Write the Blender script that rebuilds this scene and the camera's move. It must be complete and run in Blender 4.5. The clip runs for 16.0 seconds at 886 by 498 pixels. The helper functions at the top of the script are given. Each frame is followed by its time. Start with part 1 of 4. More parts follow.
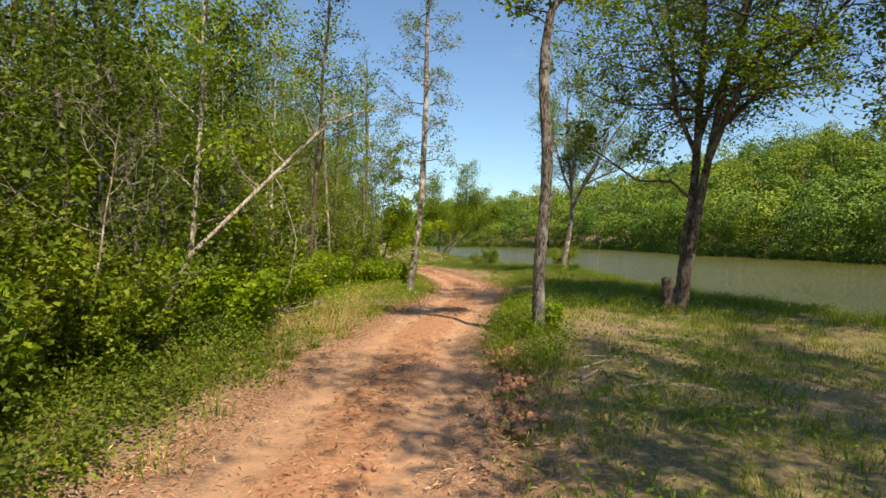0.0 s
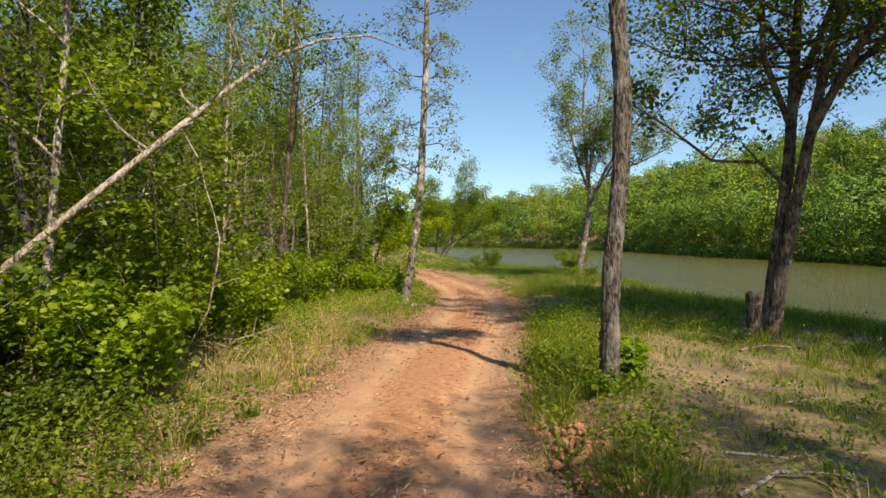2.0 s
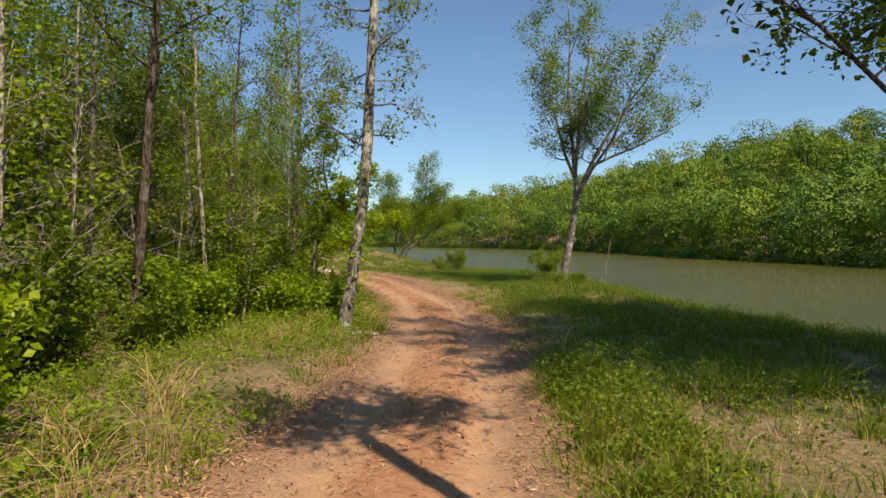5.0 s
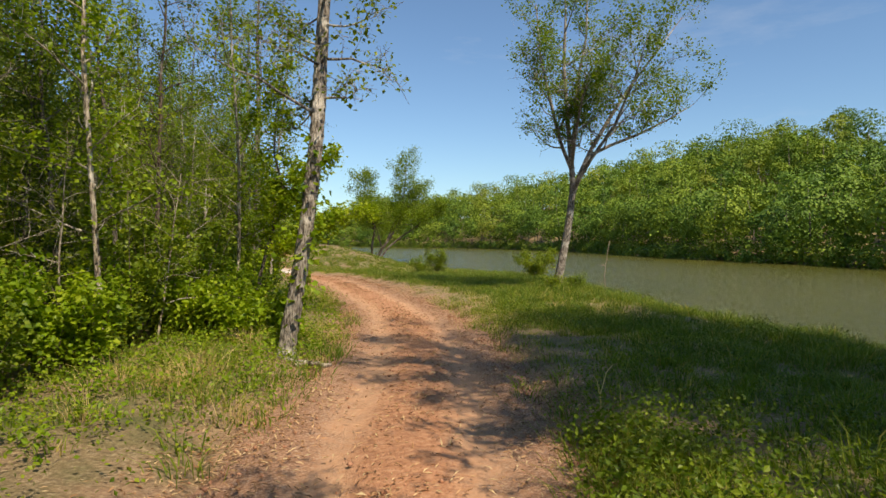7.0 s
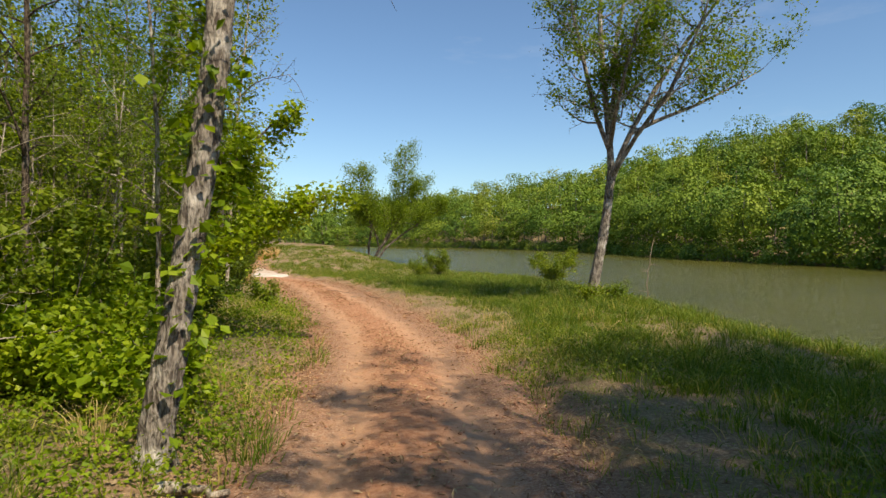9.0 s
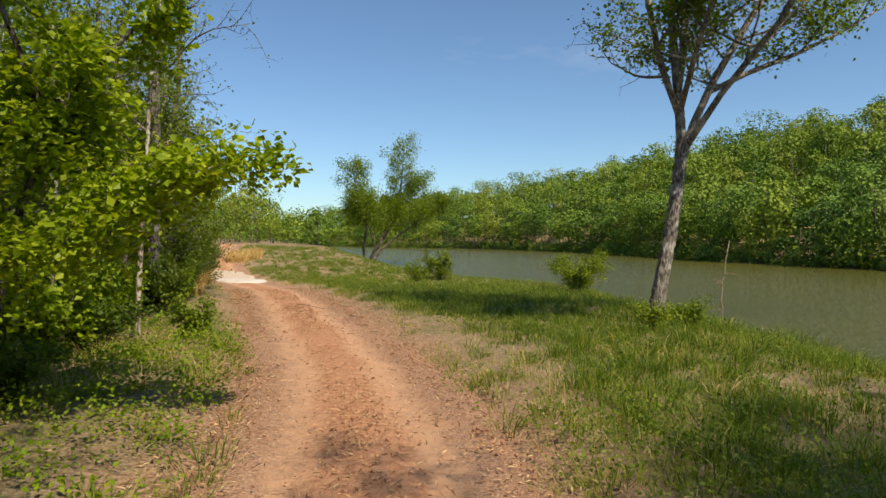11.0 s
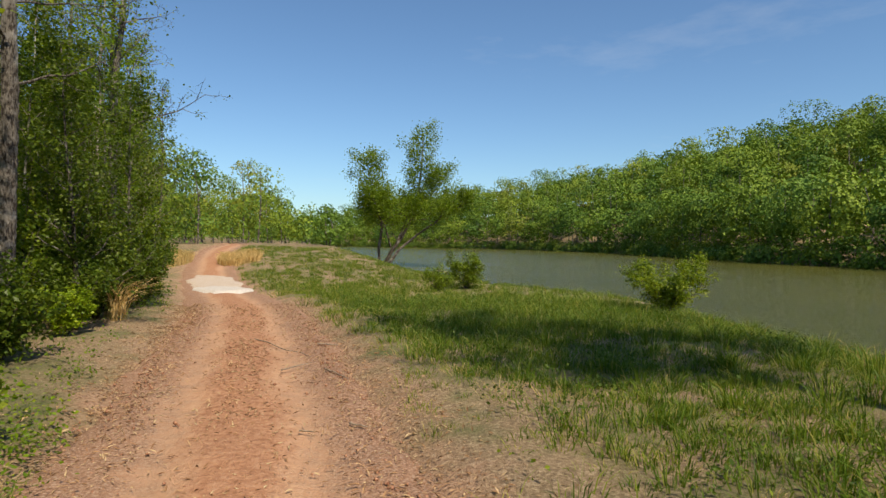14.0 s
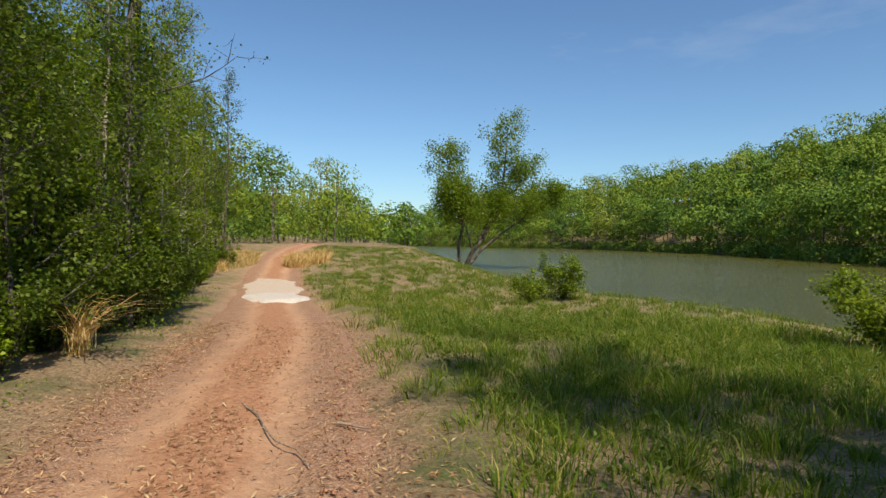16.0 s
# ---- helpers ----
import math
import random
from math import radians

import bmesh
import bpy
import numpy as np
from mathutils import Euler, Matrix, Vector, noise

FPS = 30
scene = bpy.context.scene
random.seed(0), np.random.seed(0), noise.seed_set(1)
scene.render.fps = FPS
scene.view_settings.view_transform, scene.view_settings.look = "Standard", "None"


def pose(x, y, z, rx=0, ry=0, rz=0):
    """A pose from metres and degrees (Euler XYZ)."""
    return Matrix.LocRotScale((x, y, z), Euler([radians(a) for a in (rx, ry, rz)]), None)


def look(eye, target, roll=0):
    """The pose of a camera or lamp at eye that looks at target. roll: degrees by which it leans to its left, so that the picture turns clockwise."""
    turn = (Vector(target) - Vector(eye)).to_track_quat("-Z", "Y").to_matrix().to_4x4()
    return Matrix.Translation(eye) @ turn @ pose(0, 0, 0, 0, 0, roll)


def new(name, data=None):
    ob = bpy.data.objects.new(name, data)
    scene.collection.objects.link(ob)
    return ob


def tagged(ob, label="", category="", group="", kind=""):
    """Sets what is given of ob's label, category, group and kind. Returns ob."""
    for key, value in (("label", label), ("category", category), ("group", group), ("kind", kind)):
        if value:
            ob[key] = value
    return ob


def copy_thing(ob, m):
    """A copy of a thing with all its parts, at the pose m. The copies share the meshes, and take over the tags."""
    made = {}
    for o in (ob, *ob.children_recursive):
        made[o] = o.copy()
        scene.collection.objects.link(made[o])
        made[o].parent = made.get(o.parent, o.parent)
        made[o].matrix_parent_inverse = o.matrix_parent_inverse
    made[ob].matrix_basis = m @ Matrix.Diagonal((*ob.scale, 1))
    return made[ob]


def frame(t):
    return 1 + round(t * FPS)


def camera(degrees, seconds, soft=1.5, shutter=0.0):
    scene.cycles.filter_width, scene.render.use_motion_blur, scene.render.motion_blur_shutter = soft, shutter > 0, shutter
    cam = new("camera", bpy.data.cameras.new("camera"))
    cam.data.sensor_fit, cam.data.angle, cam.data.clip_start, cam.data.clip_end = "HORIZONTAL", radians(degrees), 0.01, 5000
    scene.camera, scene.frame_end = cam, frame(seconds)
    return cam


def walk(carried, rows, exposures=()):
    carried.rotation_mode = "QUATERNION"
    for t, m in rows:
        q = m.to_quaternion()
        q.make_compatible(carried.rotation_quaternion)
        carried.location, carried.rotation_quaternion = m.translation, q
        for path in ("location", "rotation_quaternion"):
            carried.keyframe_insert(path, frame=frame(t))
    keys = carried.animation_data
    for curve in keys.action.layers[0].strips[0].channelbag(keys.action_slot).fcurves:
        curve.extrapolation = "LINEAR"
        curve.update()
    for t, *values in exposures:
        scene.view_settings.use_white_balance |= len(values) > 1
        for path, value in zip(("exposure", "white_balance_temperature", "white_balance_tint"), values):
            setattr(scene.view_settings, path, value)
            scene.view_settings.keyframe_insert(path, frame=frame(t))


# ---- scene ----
cam = camera(72.9, 16.0)
METRES, EYE, TILT, LEAN, TURN = 32.14, 1.8, -0.6, 3.4, 0.0
ROWS = [
    (0.0, 0.0, 0.0, 0.0, 0.02, -0.3, -3.3),
    (0.5, -0.0011, 0.0277, -0.0, 0.03, -0.25, -3.3),
    (1.0, -0.0028, 0.0569, 0.0001, 0.01, -0.23, -3.31),
    (1.5, -0.0047, 0.0868, 0.0005, -0.05, -0.23, -3.33),
    (2.0, -0.0063, 0.1157, 0.0008, -0.34, -0.23, -3.42),
    (2.5, -0.0062, 0.1437, 0.0013, -2.01, -0.16, -3.46),
    (3.0, -0.0052, 0.1709, 0.0013, -2.4, -0.12, -3.44),
    (3.5, -0.005, 0.1987, 0.0014, -2.4, -0.12, -3.43),
    (4.0, -0.0046, 0.227, 0.0017, -2.59, -0.08, -3.44),
    (4.5, -0.0037, 0.2527, 0.0021, -3.33, -0.04, -3.43),
    (7.0, 0.0066, 0.3698, 0.0025, -6.07, 0.12, -3.44),
    (7.5, 0.0091, 0.4016, 0.0029, -6.05, 0.1, -3.47),
    (8.0, 0.012, 0.4359, 0.0033, -6.03, 0.11, -3.46),
    (8.5, 0.0151, 0.4711, 0.004, -6.01, 0.08, -3.5),
    (9.0, 0.018, 0.5066, 0.0042, -6.01, 0.09, -3.5),
    (11.5, 0.0334, 0.6899, 0.0071, -6.0, 0.12, -3.51),
    (12.0, 0.0353, 0.7253, 0.0075, -4.89, 0.05, -3.52),
    (12.5, 0.0369, 0.7589, 0.0078, -4.62, 0.02, -3.55),
    (13.0, 0.0383, 0.7912, 0.008, -4.39, 0.01, -3.55),
    (13.5, 0.0393, 0.8218, 0.008, -4.12, 0.0, -3.53),
    (14.0, 0.0406, 0.8525, 0.008, -4.07, 0.01, -3.5),
    (14.5, 0.0423, 0.886, 0.0085, -4.06, 0.0, -3.52),
    (15.0, 0.0434, 0.9221, 0.0091, -3.38, -0.06, -3.57),
    (15.5, 0.043, 0.9591, 0.0096, -0.39, -0.26, -3.59),
    (16.0, 0.0401, 0.9978, 0.01, 3.73, -0.52, -3.65),
]
walk(cam, [(t, pose(0, 0, EYE, TILT, LEAN, TURN) @ pose(METRES * x, METRES * y, METRES * z, 90 + pitch, roll, yaw)) for t, x, y, z, yaw, pitch, roll in ROWS],
     exposures=((0, 0.66, 7900, 12), (2, 0.62, 7900, 12), (4.5, 0.36, 7800, 12), (8, 0.48, 7800, 12), (12, 0.32, 7450, 11), (16, 0.25, 7100, 10)))

# ---- light ----
SUN_EL, SUN_X, SUN_Y = 50.0, 0.48, -0.877      # the sun stands behind and to the river's side
world = bpy.data.worlds.new("sky")
scene.world = world
world.use_nodes = True
wn, wl = world.node_tree.nodes, world.node_tree.links
sky = wn.new("ShaderNodeTexSky")
sky.sky_type, sky.sun_disc = "NISHITA", False
sky.sun_elevation = radians(SUN_EL)
sky.sun_rotation = math.atan2(SUN_X, SUN_Y)
sky.air_density, sky.dust_density, sky.ozone_density = 1.0, 0.45, 4.5
tint = wn.new("ShaderNodeMix")
tint.data_type, tint.blend_type = "RGBA", "MULTIPLY"
tint.inputs[0].default_value, tint.inputs[7].default_value = 1.0, (0.84, 1.05, 1.19, 1)
wl.new(sky.outputs[0], tint.inputs[6])
# thin high cirrus
place = wn.new("ShaderNodeTexCoord")
stretch = wn.new("ShaderNodeMapping")
stretch.inputs["Scale"].default_value = (1.6, 1.6, 6.0)
stretch.inputs["Location"].default_value = (0.35, 0.1, 0.2)
wl.new(place.outputs["Generated"], stretch.inputs[0])
wisp = wn.new("ShaderNodeTexNoise")
wisp.inputs["Scale"].default_value, wisp.inputs["Detail"].default_value, wisp.inputs["Roughness"].default_value = 1.7, 7, 0.62
wl.new(stretch.outputs[0], wisp.inputs["Vector"])
thin = wn.new("ShaderNodeMapRange")
thin.inputs["From Min"].default_value, thin.inputs["From Max"].default_value, thin.inputs["To Max"].default_value = 0.60, 0.85, 0.18
wl.new(wisp.outputs["Fac"], thin.inputs["Value"])
veil = wn.new("ShaderNodeMix")
veil.data_type = "RGBA"
veil.inputs[7].default_value = (7.0, 7.4, 8.0, 1)
wl.new(thin.outputs[0], veil.inputs[0])
wl.new(tint.outputs[2], veil.inputs[6])
wl.new(veil.outputs[2], wn["Background"].inputs[0])
wn["Background"].inputs[1].default_value = 0.101
sun = new("sun", bpy.data.lights.new("sun", "SUN"))
sun.data.energy, sun.data.angle, sun.data.color = 5.0, radians(0.6), (1.0, 0.91, 0.77)
c_el = math.cos(radians(SUN_EL))
to_sun = Vector((SUN_X * c_el, SUN_Y * c_el, math.sin(radians(SUN_EL))))
sun.matrix_world = look(to_sun * 50, (0, 0, 0))


# ---- materials ----
def lin(r, g, b):
    return tuple(((v / 255 + 0.055) / 1.055) ** 2.4 if v > 10 else v / 3294 for v in (r, g, b)) + (1.0,)


def material(name, rough=0.8):
    m = bpy.data.materials.new(name)
    m.use_nodes = True
    n, l = m.node_tree.nodes, m.node_tree.links
    n["Principled BSDF"].inputs["Roughness"].default_value = rough
    n["Principled BSDF"].inputs["Specular IOR Level"].default_value = 0.3
    return m, n, l, n["Principled BSDF"]


def ramp(n, l, source, stops):
    r = n.new("ShaderNodeValToRGB")
    e = r.color_ramp.elements
    while len(e) < len(stops):
        e.new(0.5)
    for k, (at, colour) in enumerate(stops):
        e[k].position, e[k].color = at, colour
    l.new(source, r.inputs[0])
    return r.outputs[0]


def noise_node(n, l, scale, detail=6, rough=0.6, coords=None, stretch=None):
    t = n.new("ShaderNodeTexNoise")
    t.inputs["Scale"].default_value, t.inputs["Detail"].default_value, t.inputs["Roughness"].default_value = scale, detail, rough
    if coords is None:
        coords = n.new("ShaderNodeTexCoord").outputs["Object"]
    if stretch:
        mp = n.new("ShaderNodeMapping")
        mp.inputs["Scale"].default_value = stretch
        l.new(coords, mp.inputs[0])
        coords = mp.outputs[0]
    l.new(coords, t.inputs["Vector"])
    return t.outputs["Fac"]


def mix(n, l, fac, a, b, kind="MIX"):
    m = n.new("ShaderNodeMix")
    m.data_type, m.blend_type = "RGBA", kind
    for socket, v in ((m.inputs[0], fac), (m.inputs[6], a), (m.inputs[7], b)):
        if isinstance(v, (float, int)):
            socket.default_value = v
        elif isinstance(v, tuple):
            socket.default_value = v
        else:
            l.new(v, socket)
    return m.outputs[2]


def bump(n, l, shader, height, strength, distance):
    b = n.new("ShaderNodeBump")
    b.inputs["Strength"].default_value, b.inputs["Distance"].default_value = strength, distance
    l.new(height, b.inputs["Height"])
    l.new(b.outputs[0], shader.inputs["Normal"])


def maths(n, l, op, a, b):
    m = n.new("ShaderNodeMath")
    m.operation, m.use_clamp = op, False
    for k, v in enumerate((a, b)):
        if isinstance(v, (float, int)):
            m.inputs[k].default_value = v
        else:
            l.new(v, m.inputs[k])
    return m.outputs[0]


def leaf_material(name, stops, through_light=0.35, rough=0.45, tones=None):
    m, n, l, p = material(name, rough)
    g = n.new("ShaderNodeNewGeometry")
    colour = ramp(n, l, g.outputs["Random Per Island"], stops)
    info = n.new("ShaderNodeObjectInfo")
    tone = ramp(n, l, info.outputs["Random"], [(0, (0.82, 0.88, 0.8, 1)), (1, (1.15, 1.08, 1.0, 1))])
    colour = mix(n, l, 1.0, colour, tone, "MULTIPLY")
    if tones:
        at = n.new("ShaderNodeAttribute")
        at.attribute_name = "tone"
        colour = mix(n, l, 1.0, colour, ramp(n, l, at.outputs["Fac"], tones), "MULTIPLY")
    patch = ramp(n, l, noise_node(n, l, 0.9, 2), [(0.3, (0.8, 0.85, 0.8, 1)), (0.7, (1.15, 1.1, 1.0, 1))])
    colour = mix(n, l, 1.0, colour, patch, "MULTIPLY")
    l.new(colour, p.inputs["Base Color"])
    p.inputs["Specular IOR Level"].default_value = 0.25
    tr = n.new("ShaderNodeBsdfTranslucent")
    glow = mix(n, l, 1.0, colour, (1.5, 1.5, 0.7, 1), "MULTIPLY")
    l.new(glow, tr.inputs["Color"])
    mx = n.new("ShaderNodeMixShader")
    mx.inputs[0].default_value = through_light
    l.new(p.outputs[0], mx.inputs[1])
    l.new(tr.outputs[0], mx.inputs[2])
    l.new(mx.outputs[0], n["Material Output"].inputs[0])
    return m


def bark_material(name, dark, light, lichen, scale=9.0):
    m, n, l, p = material(name, 0.9)
    f = noise_node(n, l, scale, 6, 0.55, stretch=(3.6, 3.6, 1.0))
    base = ramp(n, l, f, [(0.41, dark), (0.57, light)])
    spots = ramp(n, l, noise_node(n, l, 3.2, 4), [(0.52, (0, 0, 0, 1)), (0.66, (1, 1, 1, 1))])
    l.new(mix(n, l, spots, base, lichen), p.inputs["Base Color"])
    bump(n, l, p, f, 1.0, 0.06)
    return m


LEAF_SPRING = leaf_material("spring_leaves", [(0.0, (0.072, 0.125, 0.011, 1)), (0.5, (0.138, 0.205, 0.016, 1)), (1.0, (0.22, 0.275, 0.028, 1))], 0.42)
LEAF_BRIGHT = leaf_material("young_bright_leaves", [(0.0, (0.12, 0.20, 0.012, 1)), (0.6, (0.20, 0.30, 0.018, 1)), (1.0, (0.29, 0.37, 0.032, 1))], 0.45)
# dark foliage; also carries shade as colour inside the wood and in weeds
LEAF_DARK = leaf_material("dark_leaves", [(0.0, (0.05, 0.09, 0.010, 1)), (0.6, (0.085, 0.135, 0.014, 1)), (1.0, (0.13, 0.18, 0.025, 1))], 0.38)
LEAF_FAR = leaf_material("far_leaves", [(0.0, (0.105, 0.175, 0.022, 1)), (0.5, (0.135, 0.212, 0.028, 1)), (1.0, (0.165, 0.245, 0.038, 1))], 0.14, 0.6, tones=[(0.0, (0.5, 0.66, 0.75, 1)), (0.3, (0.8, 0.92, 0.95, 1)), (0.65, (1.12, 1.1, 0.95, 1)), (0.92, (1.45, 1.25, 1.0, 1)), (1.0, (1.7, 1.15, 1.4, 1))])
LEAF_MID = leaf_material("clear_green_leaves", [(0.0, (0.085, 0.15, 0.014, 1)), (0.5, (0.15, 0.225, 0.02, 1)), (1.0, (0.21, 0.28, 0.03, 1))], 0.45)
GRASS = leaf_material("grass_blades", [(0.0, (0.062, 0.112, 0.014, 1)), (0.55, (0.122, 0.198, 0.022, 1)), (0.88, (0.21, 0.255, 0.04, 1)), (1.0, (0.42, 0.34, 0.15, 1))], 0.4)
# paler, yellower blades than GRASS
GRASS_PALE = leaf_material("pale_yellow_green_grass", [(0.0, (0.095, 0.145, 0.018, 1)), (0.5, (0.18, 0.235, 0.03, 1)), (0.9, (0.25, 0.28, 0.05, 1)), (1.0, (0.42, 0.35, 0.16, 1))], 0.4)
DRY = leaf_material("dry_grass", [(0.0, (0.36, 0.26, 0.13, 1)), (0.6, (0.52, 0.39, 0.21, 1)), (1.0, (0.62, 0.5, 0.3, 1))], 0.3, 0.7)
BARK = bark_material("grey_brown_bark", (0.035, 0.027, 0.021, 1), (0.16, 0.142, 0.122, 1), (0.27, 0.255, 0.23, 1), 11.0)
BARK_GREY = bark_material("mottled_grey_bark", (0.075, 0.062, 0.052, 1), (0.26, 0.235, 0.205, 1), (0.45, 0.43, 0.39, 1))
BARK_DARK = bark_material("dark_bark", (0.03, 0.022, 0.016, 1), (0.13, 0.10, 0.075, 1), (0.22, 0.20, 0.17, 1))
BARK_PALE = bark_material("pale_bark", (0.14, 0.11, 0.085, 1), (0.42, 0.37, 0.30, 1), (0.55, 0.52, 0.46, 1))


def water_material():
    m, n, l, p = material("river_water", 0.12)
    p.inputs["IOR"].default_value, p.inputs["Specular IOR Level"].default_value = 1.33, 0.5
    big = noise_node(n, l, 0.06, 3)
    l.new(ramp(n, l, big, [(0.35, (0.078, 0.082, 0.018, 1)), (0.7, (0.108, 0.106, 0.026, 1))]), p.inputs["Base Color"])
    ripples = maths(n, l, "ADD", noise_node(n, l, 1.3, 5, 0.6, stretch=(0.7, 2.0, 1)), noise_node(n, l, 7.0, 3, 0.5, stretch=(0.6, 1.6, 1)))
    bump(n, l, p, ripples, 0.6, 0.09)
    return m


def dirt_material():
    m, n, l, p = material("red_clay_dirt", 0.95)
    at = n.new("ShaderNodeAttribute")
    at.attribute_name = "across"
    s = at.outputs["Fac"]
    fine = noise_node(n, l, 14, 8, 0.7)
    coarse = noise_node(n, l, 1.1, 5, 0.6, stretch=(1.6, 0.5, 1))
    clay = ramp(n, l, fine, [(0.3, (0.23, 0.10, 0.052, 1)), (0.5, (0.38, 0.19, 0.105, 1)), (0.72, (0.50, 0.29, 0.175, 1))])
    pale = ramp(n, l, fine, [(0.3, (0.40, 0.21, 0.12, 1)), (0.7, (0.54, 0.34, 0.21, 1))])
    # the two wheel tracks are packed smooth and paler
    a = maths(n, l, "ABSOLUTE", maths(n, l, "SUBTRACT", maths(n, l, "ABSOLUTE", s, 0.0), 0.68), 0.0)
    track = maths(n, l, "ADD", a, maths(n, l, "MULTIPLY", maths(n, l, "SUBTRACT", coarse, 0.5), 0.9))
    inside = ramp(n, l, track, [(0.12, (1, 1, 1, 1)), (0.42, (0, 0, 0, 1))])
    colour = mix(n, l, inside, clay, pale)
    # leaf litter and chips towards the edges
    edge = maths(n, l, "ADD", maths(n, l, "ABSOLUTE", s, 0.0), maths(n, l, "MULTIPLY", maths(n, l, "SUBTRACT", noise_node(n, l, 3.5, 6, 0.7), 0.5), 1.6))
    litter = ramp(n, l, noise_node(n, l, 38, 5, 0.7), [(0.35, (0.10, 0.06, 0.045, 1)), (0.5, (0.28, 0.16, 0.10, 1)), (0.68, (0.46, 0.36, 0.27, 1))])
    fac = ramp(n, l, edge, [(0.5, (0, 0, 0, 1)), (1.0, (1, 1, 1, 1))])
    at_edge = maths(n, l, "MULTIPLY", fac, 0.75)
    l.new(mix(n, l, at_edge, colour, litter), p.inputs["Base Color"])
    bump(n, l, p, maths(n, l, "ADD", fine, noise_node(n, l, 45, 4, 0.6)), 0.7, 0.035)
    return m


def soil_material():
    m, n, l, p = material("litter_and_soil", 0.95)
    fine = noise_node(n, l, 22, 8, 0.75)
    litter = ramp(n, l, fine, [(0.32, (0.10, 0.065, 0.038, 1)), (0.5, (0.25, 0.175, 0.10, 1)), (0.68, (0.46, 0.36, 0.23, 1))])
    moss = ramp(n, l, noise_node(n, l, 30, 5, 0.7), [(0.35, (0.06, 0.075, 0.022, 1)), (0.65, (0.15, 0.165, 0.06, 1))])
    where = ramp(n, l, noise_node(n, l, 0.55, 6, 0.65), [(0.46, (0, 0, 0, 1)), (0.66, (1, 1, 1, 1))])
    colour = mix(n, l, where, litter, moss)
    at = n.new("ShaderNodeAttribute")
    at.attribute_name = "across"
    near = maths(n, l, "ADD", at.outputs["Fac"], maths(n, l, "MULTIPLY", noise_node(n, l, 1.6, 6, 0.7), 2.4))
    clay = ramp(n, l, fine, [(0.3, (0.22, 0.11, 0.065, 1)), (0.6, (0.44, 0.28, 0.18, 1)), (0.75, (0.55, 0.42, 0.3, 1))])
    l.new(mix(n, l, ramp(n, l, maths(n, l, "MULTIPLY", near, 0.25), [(0.62, (1, 1, 1, 1)), (0.85, (0, 0, 0, 1))]), colour, clay), p.inputs["Base Color"])
    bump(n, l, p, fine, 0.8, 0.05)
    return m


DIRT, SOIL, WATER = dirt_material(), soil_material(), water_material()


def plain(name, stops, scale, rough=0.9, depth=0.02):
    m, n, l, p = material(name, rough)
    f = noise_node(n, l, scale, 7, 0.65)
    l.new(ramp(n, l, f, stops), p.inputs["Base Color"])
    bump(n, l, p, f, 0.6, depth)
    return m


GRAVEL = plain("white_gravel", [(0.35, (0.36, 0.32, 0.28, 1)), (0.65, (0.62, 0.58, 0.53, 1))], 25)
GRAVEL_DUSTY = plain("dusty_gravel", [(0.35, (0.36, 0.27, 0.2, 1)), (0.65, (0.58, 0.5, 0.42, 1))], 22)
DEADWOOD = plain("dead_wood", [(0.35, (0.12, 0.085, 0.06, 1)), (0.65, (0.36, 0.29, 0.22, 1))], 18)
CHIP = leaf_material("wood_chips", [(0.0, (0.16, 0.08, 0.05, 1)), (0.4, (0.36, 0.20, 0.12, 1)), (1.0, (0.56, 0.42, 0.29, 1))], 0.0, 0.9)


# ---- lie of the land ----
ROAD_Y = [-40, 4, 7, 10, 12, 14, 16, 20, 23, 26, 29, 33, 36, 40, 45, 50, 56, 62, 72, 90, 130]
ROAD_X = [-3, -1.0, -0.7, -0.5, -0.25, 0.05, 0.4, 0.75, 0.95, 0.9, 0.65, -0.15, -0.9, -1.85, -3.2, -5.1, -7.3, -9.4, -12.2, -15.5, -30]
RISE_Y = [-60, 4, 12, 20, 30, 38, 45, 51, 57, 62, 70, 80, 100, 150, 400]
RISE_Z = [0.0, 0.05, 0.12, -0.1, -0.24, -0.08, -0.22, -0.42, -0.52, -0.35, 0.5, 1.1, 1.3, 1.0, 1.0]
SHORE_Y = [-200, -60, 0, 20, 30, 40, 47, 53, 57, 64, 75, 103, 150, 220, 300, 330]
SHORE_X = [20, 15, 12.5, 11.2, 10.0, 9.9, 10.6, 9.2, 6.4, 3.6, 0.0, -6.5, -16, -31, -54, -72]
FAR_Y = [-200, -60, 40, 62, 75, 89, 136, 170, 194, 228, 256, 300, 330]
FAR_X = [60, 54, 49, 47, 45.5, 43.5, 45, 38.5, 30.5, 6, -11, -45, -72]
WATER_Z = -0.75


def lane(y):
    k = np.asarray(y, float)
    return (np.interp(k - 1.5, ROAD_Y, ROAD_X) + np.interp(k, ROAD_Y, ROAD_X) + np.interp(k + 1.5, ROAD_Y, ROAD_X)) / 3


def rise(y):
    k = np.asarray(y, float)
    return sum(np.interp(k + d, RISE_Y, RISE_Z) for d in (-3, -1.5, 0, 1.5, 3)) / 5


def waves(x, y, seed=0.0):
    a = np.sin(x * 0.9 + 1.3 * seed + 0.7 * np.sin(y * 0.53)) * np.sin(y * 0.77 + seed)
    b = np.sin(x * 2.3 + y * 1.1 + 2 * seed) * np.sin(y * 2.9 - x * 0.8 + seed)
    c = np.sin(x * 6.1 - y * 3.7 + seed) * np.sin(y * 5.3 + x * 2.2)
    return 0.55 * a + 0.3 * b + 0.15 * c


def smooth(a, b, v):
    t = np.clip((v - a) / (b - a), 0, 1)
    return t * t * (3 - 2 * t)


